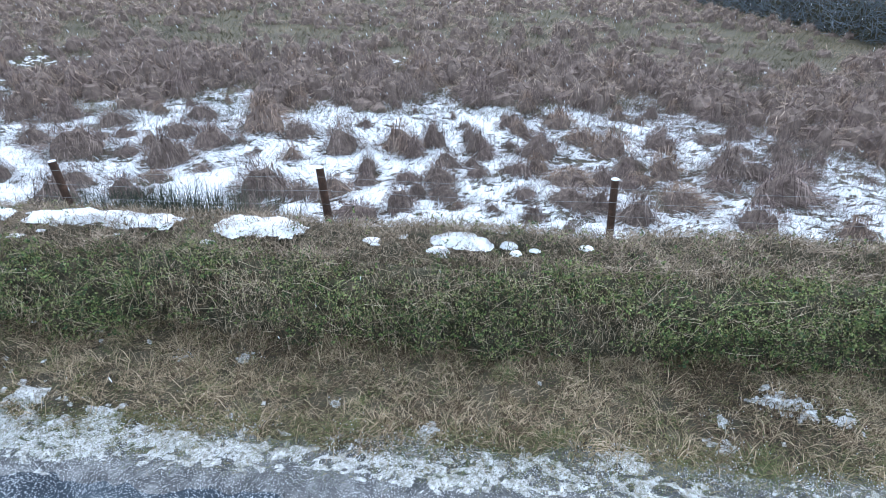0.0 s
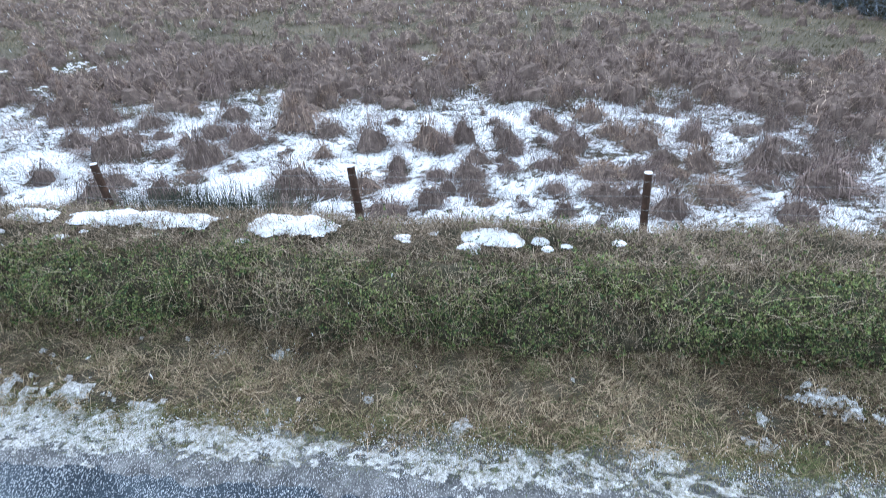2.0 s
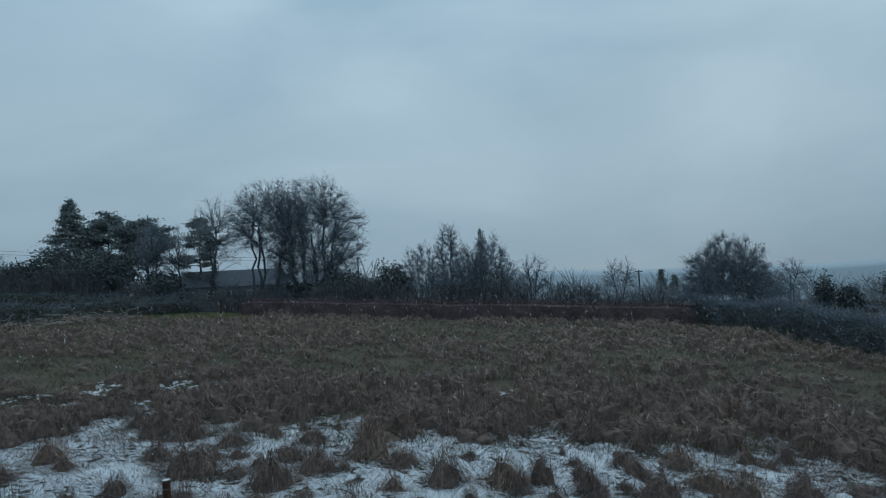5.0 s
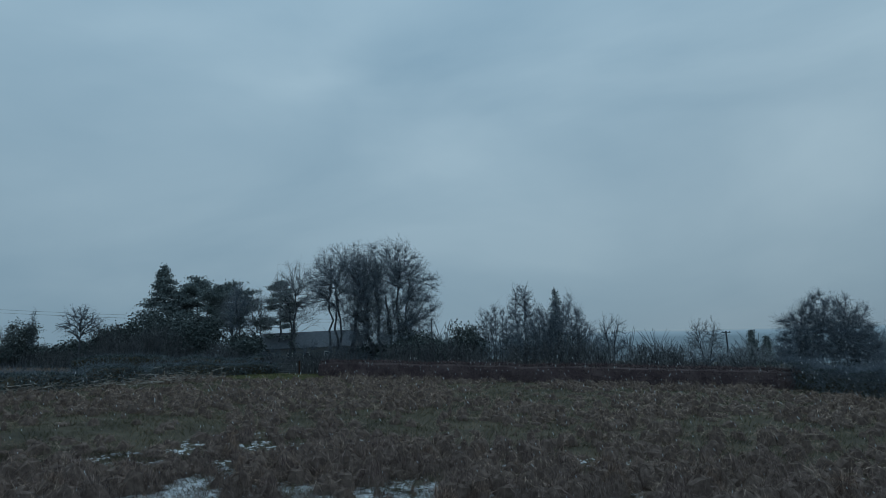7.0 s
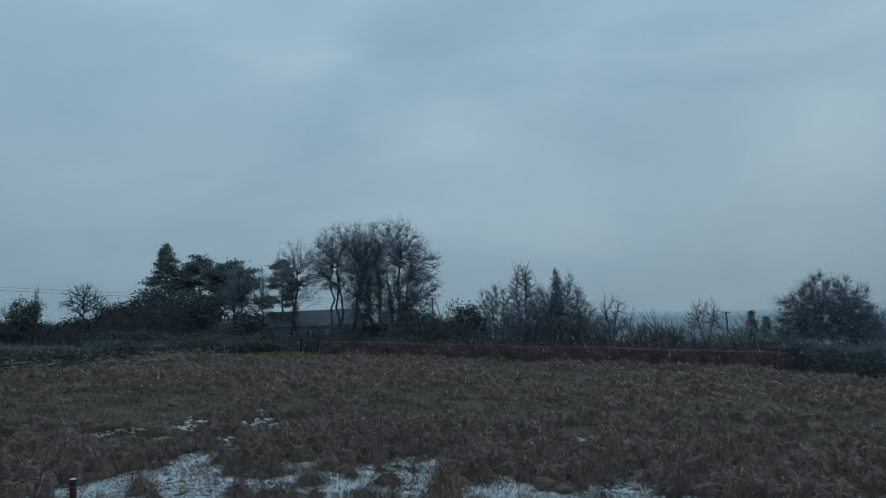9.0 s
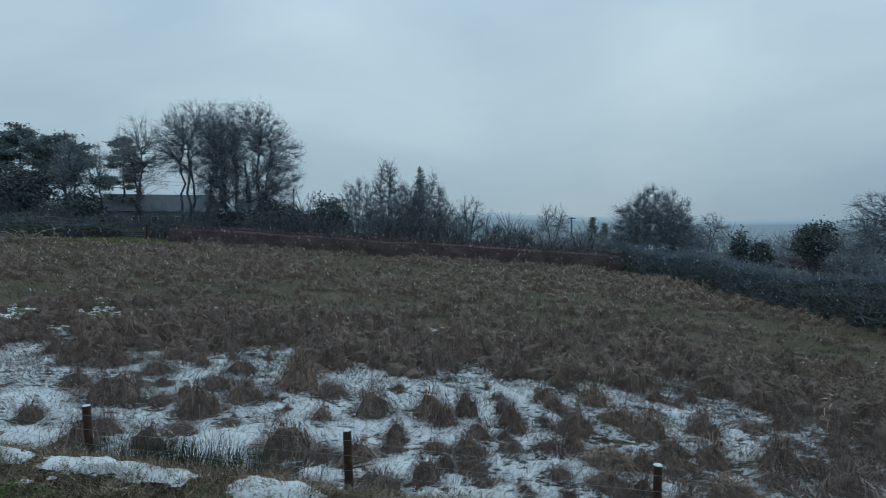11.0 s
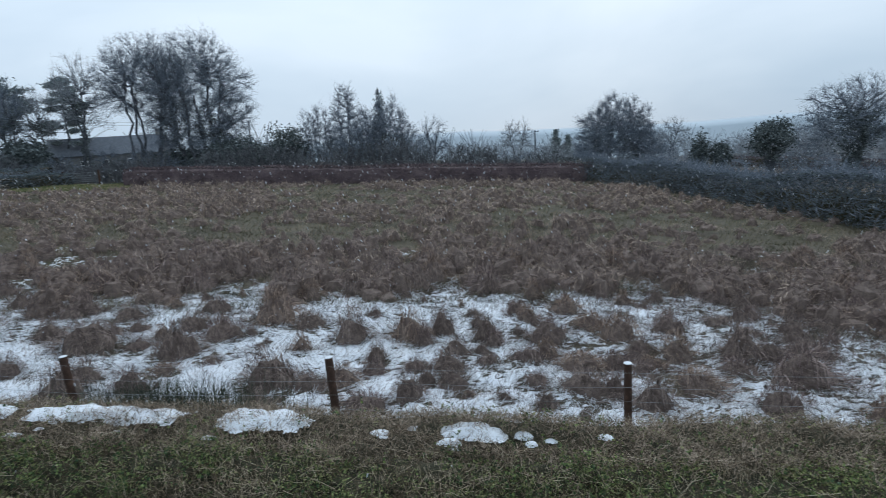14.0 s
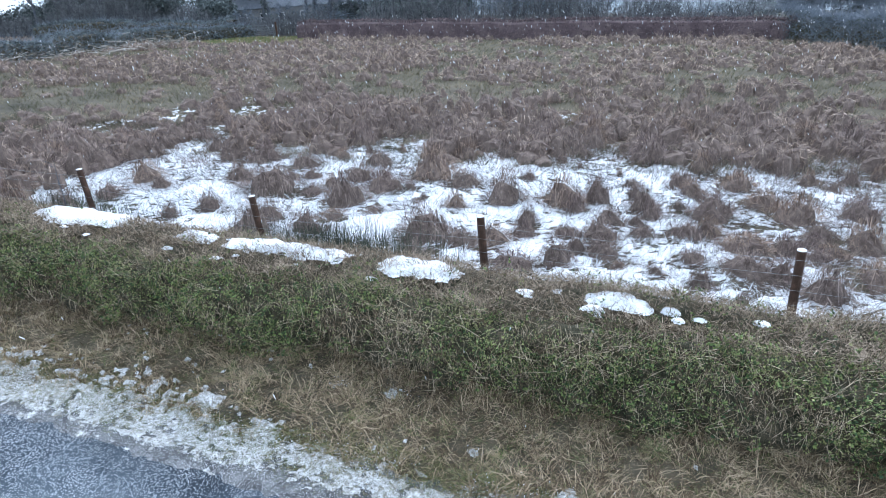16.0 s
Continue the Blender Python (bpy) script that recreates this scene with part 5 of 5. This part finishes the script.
def conifer(name, x, y, tall, left, right, seed, flat=0.0, clear=0.25, label="", count=5200, leaf=0.3):
    """A spruce (flat = 0) with tiers of drooping boughs, or an old pine (flat = 1) with a broad high crown."""
    r = np.random.default_rng(seed)
    ob = stand(name, x, y, 0.1)
    pts = [np.array([0.0, 0, 0])] + [np.array([r.normal(0, 0.12), r.normal(0, 0.12), tall * (k + 1) / 8]) for k in range(8)]
    part("trunk", tubes([[*pts[k], *pts[k + 1], tall * 0.016 * (1 - k / 9), tall * 0.016 * (1 - (k + 1) / 9)] for k in range(8)], 7), M_BARK, ob)
    limbs, spray = [], []
    n = 200 if not flat else 44
    for k in range(n):
        g = r.uniform(0, 1) ** (1.0 if not flat else 0.75)
        f = clear + (0.985 - clear) * g
        width = (1 - g) ** 0.75 + 0.03 if not flat else 0.35 + 0.65 * math.sin(min(1.0, 0.2 + g * 0.8) * math.pi) ** 0.7
        a = r.uniform(0, math.tau)
        reach = width * (left if math.cos(a) < 0 else right) * r.uniform(0.55, 1.12)
        z = f * tall
        q = np.array([math.cos(a) * reach, math.sin(a) * reach * 0.8, min(z + reach * (r.uniform(-0.28, 0.05) if not flat else r.uniform(-0.05, 0.3)), tall * (0.97 if not flat else r.uniform(0.8, 0.97)))])
        p = np.array([0, 0, z])
        limbs.append([*p, *q, 0.05, 0.015])
        m = int(count / n * (0.35 + 1.1 * width))
        t = r.uniform(0.15 if not flat else 0.72, 1.06, (m, 1))
        spread = np.array([0.26, 0.26, 0.16]) + flat * np.array([0.42, 0.42, 0.06])
        spray.append(p * (1 - t) + q * t - [0, 0, 1] * (t * (1 - t)) * 0.25 * reach * (flat == 0) + r.normal(0, 1, (m, 3)) * spread)
    part("branchwork", tubes(limbs, 4), M_BARK, ob)
    sp = np.concatenate(spray)
    sp = sp[sp[:, 2] < tall * (1 - 0.06 * r.random(len(sp)))]
    part("foliage", leaf_quads(sp, r.uniform(0.6, 1.3, len(sp)) * leaf, r, 0.0, 2.2), M_NEEDLE, ob)
    return tagged(ob, label or "dark green conifer beyond the field", "tree")


def evergreen_bush(name, x, y, tall, left, right, seed, count=2600, label="", stem_clear=0.1, leaf=0.17):
    """A rounded evergreen: limbs reach into an uneven ball, and clumps of leaves sit at their ends."""
    r = np.random.default_rng(seed)
    ob = stand(name, x, y, 0.1)
    mid = np.array([(right - left) / 2, 0, tall * (1 + stem_clear) / 2])
    half = np.array([(left + right) / 2, (left + right) * 0.4, tall * (1 - stem_clear) / 2])
    k = np.arange(34)
    dz, a = np.clip(1 - 2 * (k + 0.5) / 34 + r.normal(0, 0.1, 34), -0.95, 0.97), k * 2.39996 + r.uniform(0, 6)
    d = np.stack([np.cos(a) * np.sqrt(1 - dz ** 2), np.sin(a) * np.sqrt(1 - dz ** 2), dz], 1)
    ends = mid + d * half * r.uniform(0.45, 0.9, (34, 1))
    limbs = np.c_[np.tile([mid[0] * 0.3, 0, tall * 0.12], (34, 1)), ends, np.full(34, 0.06), np.full(34, 0.02)]
    i = r.integers(0, 34, count * 2)
    p = ends[i] + r.normal(0, 1, (len(i), 3)) * half * [0.2, 0.2, 0.17]
    p = p[p[:, 2] > 0.05]
    part("trunk", tubes([[mid[0] * 0.3, 0, 0, mid[0] * 0.3, 0, tall * 0.5, tall * 0.022, tall * 0.012]], 7), M_BARK, ob)
    part("branchwork", tubes(limbs, 4), M_BARK, ob)
    part("foliage", leaf_quads(p, r.uniform(0.5, 1.3, len(p)) * leaf, r), M_IVY, ob)
    return tagged(ob, label or "dense dark evergreen bush beyond the hedge", "bush")


BUSH = dict(stems=7, limbs=28, subs=6, twigs=8, tips=4, fork=0.1, dome=0.3, low=-0.1, thick=0.011, category="bush")
LOW = dict(stems=4, limbs=14, subs=5, twigs=6, tips=3, fork=0.1, dome=0.3, low=-0.1, thick=0.012, category="bush")
FAR = dict(limbs=14, subs=7, twigs=9, tips=3, tip=0.02)
bare_tree("small_bare_tree", -84.9, 75, 6.8, 3.2, 3.4, 401, limbs=9, subs=4, twigs=4, label="small leafless tree in the mist beyond the lane")
evergreen_bush("ivy_clad_stump", -78.5, 72, 7.0, 2.2, 2.0, 402, 1500, "ivy-clad broken tree beyond the lane", 0.2)
bare_tree("ivy_clad_tree", -76.2, 72, 9.0, 0.9, 0.9, 403, limbs=8, subs=4, twigs=4, ivy=1200, ivy_top=1.0, label="slim leaning ivy-clad tree beyond the lane")
bare_tree("pollard_tree", -68.4, 72, 9.3, 3.2, 3.8, 404, limbs=16, subs=4, twigs=4, tips=2, dome=0.62, fork=0.5, low=-0.2, ivy=350, ivy_top=0.65, tip=0.03, thick=0.028, label="stubby pollarded leafless tree with a spreading head")
conifer("spruce", -64.8, 85, 16.7, 6.2, 6.0, 405, 0.0, 0.12, "tall dark spruce with drooping tiers of branches", 15000, leaf=0.17)
conifer("pine", -60.6, 88, 14.8, 4.2, 5.6, 406, 1.0, 0.35, "old flat-topped pine with a broad dark crown", 14000, leaf=0.18)
conifer("pine", -54.2, 88, 14.3, 3.2, 3.6, 407, 1.0, 0.4, "old flat-topped pine with a narrow dark crown", 11000, leaf=0.18)
conifer("spruce", -50.3, 97, 15.2, 3.0, 2.6, 408, 0.4, 0.3, "thin dark conifer behind the farmhouse trees", 8000, leaf=0.17)
bare_tree("bare_ash", -51.2, 83, 12.6, 2.8, 2.6, 408, limbs=16, subs=6, twigs=6, ivy=900, dome=0.55, label="leafless ash beside the dark pines")
bare_tree("bare_ash", -46.0, 82, 12.4, 2.6, 2.2, 407, stems=2, limbs=16, subs=6, twigs=6, ivy=1200, dome=0.55, label="twin-stemmed leafless ash with ivy on its trunks")
bare_tree("bare_ash", -46.8, 78, 12.8, 2.4, 2.2, 409, limbs=14, subs=6, twigs=6, ivy=900, dome=0.6, label="slim leafless ash with ivy on its trunk")
bare_tree("bare_ash", -39.4, 80, 15.9, 4.4, 4.2, 410, stems=2, limbs=18, twigs=11, dome=0.58, ivy=1500, ivy_top=0.6, label="leafless ash with ivy in front of the farmhouse")
bare_tree("bare_beech", -30.4, 75, 17.3, 5.4, 7.4, 411, stems=5, limbs=28, subs=8, twigs=9, tips=4, dome=0.62, low=-0.3, thick=0.02, gap=0.06, label="tall leafless beech with several slender stems")
bare_tree("bare_beech", -23.8, 75.6, 18.0, 7.6, 7.4, 412, stems=5, limbs=36, subs=9, twigs=14, tips=4, dome=0.5, low=-0.75, thick=0.02, ivy=4200, ivy_top=0.62, gap=0.05, label="broad leafless beech with an ivy-covered lower crown")
evergreen_bush("laurel_bush", -16.6, 70, 4.6, 2.6, 2.6, 413, 1800, "low dark laurel beneath the beech trees")
evergreen_bush("holly_bush", -12.9, 72, 6.4, 2.8, 2.6, 414, 2400, "rounded dark holly bush behind the hedge")
bare_tree("bare_willow", -9.4, 73, 9.0, 3.4, 3.4, 415, label="leafless willow scrub behind the hedge", **BUSH)
bare_tree("bare_birch", -6.2, 75, 11.8, 2.2, 2.2, 416, stems=2, limbs=16, subs=6, twigs=7, dome=0.6, low=-0.5, label="slender leafless birch rising above the scrub")
conifer("young_spruce", -2.0, 76, 11.0, 1.2, 1.1, 417, 0.0, 0.45, "young spruce showing its tip above the scrub", 1100, leaf=0.15)
bare_tree("bare_willow", -1.2, 72, 9.8, 4.8, 4.2, 418, ivy=1600, ivy_top=0.7, label="broad leafless willow thicket behind the hedge", **{**BUSH, "limbs": 36, "twigs": 11})
bare_tree("bare_willow", -4.8, 70, 8.2, 3.4, 3.4, 419, label="low leafless willow thicket behind the hedge", **BUSH)
bare_tree("bare_hawthorn", 4.2, 74, 8.0, 2.4, 2.6, 420, stems=2, limbs=12, subs=5, twigs=5, dome=0.5, label="open leafless tree at the thicket's end")
bare_tree("bare_scrub", 11.0, 92, 4.9, 5.0, 4.6, 421, label="low misty scrub in the far field", **LOW)
bare_tree("bare_tree", 20.1, 100, 8.4, 4.0, 3.4, 422, stems=2, label="misty leafless tree in the far field", **FAR)
bare_tree("bare_scrub", 27.5, 104, 5.0, 4.5, 4.5, 423, label="low misty scrub beside the pole", **LOW)
conifer("young_spruce", 34.4, 130, 7.2, 2.2, 1.8, 424, 0.0, 0.05, "small misty spruce in the distance", 2400, leaf=0.2)
conifer("young_spruce", 37.0, 130, 6.0, 1.8, 1.6, 425, 0.0, 0.05, "smaller misty spruce in the distance", 2000, leaf=0.2)
bare_tree("bare_sallow", 24.6, 68, 9.5, 5.0, 5.8, 426, label="dense dome of leafless sallow beside the field corner", **{**BUSH, "limbs": 48, "stems": 10, "twigs": 15, "subs": 7, "ivy": 1500, "ivy_top": 0.5})
bare_tree("bare_willow", 33.0, 76, 6.0, 4.0, 4.0, 427, label="leafless scrub beyond the field corner", **LOW)
bare_tree("bare_tree", 50.0, 108, 9.0, 3.6, 4.4, 428, stems=2, label="pale misty tree in the lower fields", **FAR)
bare_tree("bare_tree", 45.5, 108, 8.4, 3.0, 3.0, 429, stems=2, label="pale misty tree in the lower fields", **FAR)
evergreen_bush("gorse_bush", 34.0, 66, 4.9, 1.3, 1.2, 430, 1100, "ragged dark gorse above the hedge")
evergreen_bush("gorse_bush", 36.3, 66, 4.3, 1.2, 1.4, 431, 1000, "ragged dark gorse above the hedge")
evergreen_bush("ivy_clad_thorn", 35.9, 56, 6.2, 2.2, 2.2, 432, 2600, "ivy-smothered thorn tree with a round dark head", 0.35, 0.15)
bare_tree("ivy_clad_oak", 45.6, 58, 10.6, 5.6, 6.4, 433, limbs=26, subs=7, twigs=11, tips=3, dome=0.55, low=-0.5, ivy=9000, ivy_top=0.7, label="spreading leafless oak with a mass of ivy")
for k, (x, y, h, l, r_) in enumerate(((61, 84, 5.5, 4.5, 4.5), (69, 85, 6.6, 4.4, 4.4), (78, 85, 7.6, 4.6, 5.5), (85.5, 80, 10.8, 5.5, 5.0), (94, 80, 10.6, 5, 6), (103, 80, 9, 6, 6), (112, 78, 8.5, 6, 6))):
    bare_tree("bare_alder", x, y, h, l, r_, 440 + k, stems=4, dome=0.5, label="misty leafless alder in a row down the slope", **FAR)
for k, (x, y, h, w) in enumerate(((-56, 76, 8.0, 4.5), (-51, 75, 7.4, 3.4), (-53.5, 74, 6.0, 3.6), (-43.5, 74, 4.2, 2.6), (-45.6, 77, 5.4, 2.4), (-61, 77, 8.4, 4.2), (-66, 76, 6.4, 3.6), (-72, 77, 4.2, 5), (-80, 74, 3.6, 5), (-90, 76, 3.6, 6), (-20, 73, 5.0, 3.6), (-27, 77, 3.6, 4))):
    evergreen_bush("garden_shrub", x, y, h, w, w, 460 + k, 2400, "dark overgrown shrub along the garden's edge", 0.05, 0.24)
for k, (x, y, h, w) in enumerate(((-18.5, 72, 3.6, 3), (10, 80, 3.4, 5), (40, 74, 3.6, 5), (49, 70, 3.4, 5), (57, 72, 4.0, 5), (-27, 72, 3.2, 4), (66, 78, 3.6, 6), (16, 76, 3.2, 4), (-14, 76, 4.6, 4), (30, 72, 4.0, 4))):
    bare_tree("bare_scrub", x, y, h, w, w, 480 + k, label="low leafless scrub beyond the hedge", **LOW)
for k, (x, y, h, w) in enumerate(((7, 88, 4.6, 4.5), (14, 96, 4.4, 5), (19, 90, 4.0, 4.5), (24, 98, 5.2, 5), (32, 100, 5.0, 5), (40, 96, 4.8, 5), (1, 84, 4.6, 4), (47, 92, 5.0, 5))):
    bare_tree("bare_scrub", x, y, h, w, w, 540 + k, label="low misty scrub in the far field", **LOW)
for k, (x, y, h, w) in enumerate(((-44, 76, 4.2, 2.6), (-39.5, 74, 3.6, 2.4), (-36, 78, 4.6, 2.6), (-30, 74, 4.4, 3), (-33, 80, 5.0, 3), (-26, 80, 5.2, 3.4))):
    bare_tree("garden_thicket", x, y, h, w, w, 500 + k, label="brown leafless thicket in front of the farmhouse", **LOW)
for k, (x, y, h, w) in enumerate(((60, 66, 4.2, 4), (67, 62, 4.4, 4.5), (72, 72, 5.4, 5), (80, 66, 5.0, 5), (88, 70, 5.6, 5), (96, 68, 5.4, 6), (64, 90, 6.0, 5), (58, 98, 6.4, 5))):
    bare_tree("bare_scrub", x, y, h, w, w, 520 + k, label="leafless thorn scrub down the slope", **LOW)


thicket("scrub_thicket", [(-22, 68.5), (-8, 67.5), (6, 66.5), (19, 65)], 4.0, 3.8, 40, 601, "grey leafless scrub filling the ground behind the hedge")
thicket("garden_scrub", [(-64, 72.5), (-57, 72), (-50, 71.5)], 5.0, 5.6, 60, 602, "dark leafless garden scrub below the pines")
thicket("garden_scrub", [(-100, 74), (-80, 73), (-64, 72.5)], 5.0, 3.0, 44, 604, "low leafless scrub beside the far lane")
thicket("garden_scrub", [(-50, 71.5), (-40, 71), (-27, 70)], 4.0, 3.2, 50, 605, "low leafless garden scrub in front of the farmhouse")
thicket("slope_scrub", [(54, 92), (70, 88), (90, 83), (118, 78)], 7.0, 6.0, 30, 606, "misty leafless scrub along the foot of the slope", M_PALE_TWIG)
thicket("hedgerow_scrub", [(26, 66), (32, 62), (40, 58)], 4.0, 2.6, 16, 603, "leafless scrub beyond the corner of the field")


# ---- farmhouse ----
def farmhouse(x, y, turn):
    ob = stand("farmhouse", x, y, 0.2, turn)
    L, D, E, Rg = 17.0, 6.0, 3.1, 5.7
    bm = bmesh.new()
    pts = [(-D / 2, 0), (D / 2, 0), (D / 2, E), (0, Rg), (-D / 2, E)]
    for sx in (-1, 1):
        f = bm.faces.new([bm.verts.new((sx * L / 2, a, b)) for a, b in pts])
    fs = list(bm.faces)
    for i in range(5):
        j = (i + 1) % 5
        if i in (2, 3):
            continue
        bm.faces.new([fs[0].verts[i], fs[0].verts[j], fs[1].verts[j], fs[1].verts[i]])
    part("wall", bm, M_RENDER, ob)
    for s in (-1, 1):
        bm = bmesh.new()
        box(bm, L + 0.5, math.hypot(D / 2, Rg - E) + 0.35, 0.12, 0, 0, 0, 0.02)
        roof = part("roof", bm, M_SLATE, ob)
        a = math.atan2(Rg - E, D / 2)
        roof.matrix_basis = Matrix.Translation((0, s * (D / 4 + 0.12), (E + Rg) / 2 - 0.04)) @ Euler((-s * a, 0, 0)).to_matrix().to_4x4()
    for k, sx in enumerate((-0.6, 3.6)):
        bm = bmesh.new()
        box(bm, 0.8, 0.06, 1.0, 0, 0, 0, 0.01)
        light = part("skylight", bm, M_WHITE, ob, "white-framed roof window")
        a = math.atan2(Rg - E, D / 2)
        light.matrix_basis = Matrix.Translation((sx, -1.75, 4.15)) @ Euler((a - math.pi / 2, 0, 0)).to_matrix().to_4x4()
    for sx in (-6, -2.6, 0.4, 4.2, 7):
        bm = bmesh.new()
        box(bm, 1.1, 0.14, 1.3, sx, -D / 2 - 0.02, 1.0, 0.02)
        win = part("window", bm, M_WHITE, ob, "white-framed window")
        bm = bmesh.new()
        box(bm, 0.86, 0.05, 0.5, sx, -D / 2 - 0.09, 1.08)
        box(bm, 0.86, 0.05, 0.5, sx, -D / 2 - 0.09, 1.68)
        part("pane", bm, M_GLASS, win)
    bm = bmesh.new()
    box(bm, 1.0, 0.6, 1.5, L / 2 - 0.6, 0, Rg - 0.5, 0.03)
    part("chimney", bm, M_RENDER, ob)
    return tagged(ob, "low rendered farmhouse with a slate roof behind trees", "house")


farmhouse(-45.5, 99, 3)


def tin_shed(x, y, turn):
    ob = stand("tin_shed", x, y, 0.2, turn)
    bm = bmesh.new()
    box(bm, 5, 4, 3.0, 0, 0, 0, 0.03)
    part("wall", bm, M_RENDER, ob)
    bm = bmesh.new()
    for k in range(26):
        box(bm, 0.19, 4.6, 0.05 + 0.03 * (k % 2), -2.6 + k * 0.208, 0, 0)
    roof = part("roof", bm, M_TIN, ob, "pale corrugated roof")
    roof.matrix_basis = Matrix.Translation((0, 0, 3.25)) @ Euler((radians(16), 0, 0)).to_matrix().to_4x4()
    return tagged(ob, "small shed with a pale corrugated roof", "shed")


tin_shed(-57.2, 99.5, 6)


# ---- pole and cables ----
def power_pole(x, y, tall, turn=0):
    ob = stand("power_pole", x, y, 0.3, turn)
    part("pole", tubes([[0, 0, 0, 0, 0, tall, 0.16, 0.12]], 10), M_BARK, ob)
    bm = bmesh.new()
    box(bm, 1.5, 0.14, 0.14, 0, 0, tall - 0.35, 0.02)
    part("crossarm", bm, M_BARK, ob)
    for sx in (-0.6, 0.6):
        part("insulator", tubes([[sx, 0, tall - 0.2, sx, 0, tall - 0.02, 0.06, 0.04]], 8), M_RENDER, ob)
    return tagged(ob, "wooden power pole with a short crossarm in the mist", "utility pole")


power_pole(25.2, 110, 6.6, 10)
power_pole(-150, 78, 14, 80)
power_pole(-28, 118, 9.0, 80)
for k, dz in enumerate((0.0, -0.6)):
    a, b = np.array([-150, 78, float(height(-150, 78)) + 13.7 + dz]), np.array([-28, 118, float(height(-28, 118)) + 8.6 + dz])
    t = np.linspace(0, 1, 25)[:, None]
    p = a * (1 - t) + b * t - [0, 0, 1] * (4 * t * (1 - t)) * 1.5
    tagged(part("overhead_cable", tubes(np.c_[p[:-1], p[1:], np.full(24, 0.02), np.full(24, 0.02)], 4), M_HEDGE_CORE), "thin dark overhead cable between poles", "cable", "overhead cables")


# ---- distance ----
def far_woods():
    r = np.random.default_rng(77)
    rows = []
    for k in range(430):
        x = r.uniform(-230, 330)
        y = r.uniform(135, 190) + 0.12 * abs(x)
        z = float(height(x, y))
        h = r.uniform(4.5, 9.5) * (0.75 + 0.5 * float(fbm(np.array([x * 0.03]), np.array([1.0]), 9, 2)[0]))
        b = np.array([x, y, z])
        for i in range(15):
            a = r.uniform(0, math.tau)
            m = b + [math.cos(a) * h * 0.12, math.sin(a) * h * 0.12, h * r.uniform(0.1, 0.5)]
            e = m + np.array([math.cos(a) * h * r.uniform(0.1, 0.4), math.sin(a) * h * 0.2, h * r.uniform(0.2, 0.5)])
            rows += [[*b, *m, 0.1, 0.09], [*m, *e, 0.10, 0.05]]
    return tubes(rows, 3)


# The belt's mist is its twig colour, paled towards the sky.
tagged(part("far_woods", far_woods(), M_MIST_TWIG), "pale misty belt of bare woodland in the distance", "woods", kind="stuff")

def ridge():
    """A far ring of misty slopes round the place."""
    a = np.linspace(0, math.tau, 361)
    deg = np.degrees((a + math.pi) % math.tau - math.pi)
    rise = 0.55 * np.exp(-((deg - 3) / 9) ** 2) + 0.35 * (fbm(deg * 0.12, deg * 0, 3, 3) - 0.5)
    top = 320 * np.tan(np.radians(0.55 + rise)) + EYE
    rows = [np.stack([300 * np.sin(a), 300 * np.cos(a), a * 0 - 60], 1), np.stack([310 * np.sin(a), 310 * np.cos(a), top - 3], 1), np.stack([322 * np.sin(a), 322 * np.cos(a), top], 1), np.stack([420 * np.sin(a), 420 * np.cos(a), a * 0 - 60], 1)]
    n = len(a)
    i = (np.arange(3)[:, None] * n + np.arange(n - 1)[None]).reshape(-1, 1)
    return np.concatenate(rows), (i + np.array([[0, 1, n + 1, n]])).tolist()


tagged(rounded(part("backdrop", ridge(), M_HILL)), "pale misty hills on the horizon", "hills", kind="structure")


# ---- falling snow ----
def flakes():
    r = np.random.default_rng(99)
    n = 20000
    y = 1.5 + 44 * r.uniform(0, 1, n) ** 0.55
    x = r.uniform(-1, 1, n) * (y * 1.05 + 1)
    z = height(x, y) + r.uniform(0.1, 1, n) * (EYE + 2 + y * 0.5)
    keep = (np.sqrt(x ** 2 + y ** 2 + (z - EYE) ** 2) > 2.2) & (z < EYE - 0.01 * y)
    p = np.stack([x, y, z], 1)[keep]
    d = np.array([0.25, 0.05, -1.0]) + r.normal(0, 0.2, (len(p), 3))
    d /= np.linalg.norm(d, axis=1)[:, None]
    size = r.uniform(0.002, 0.0055, len(p)) * np.clip(p[:, 1] / 9, 0.6, 2.2)
    return tubes(np.concatenate([np.c_[p, p + d * size[:, None] * 4, size * 0.5, size], np.c_[p + d * size[:, None] * 2.5, p + d * size[:, None] * 8, size, size * 0.4]]), 3)


tagged(part("falling_snow", flakes(), M_SNOW), "small white flakes of snow falling through the air", "snow", kind="stuff")
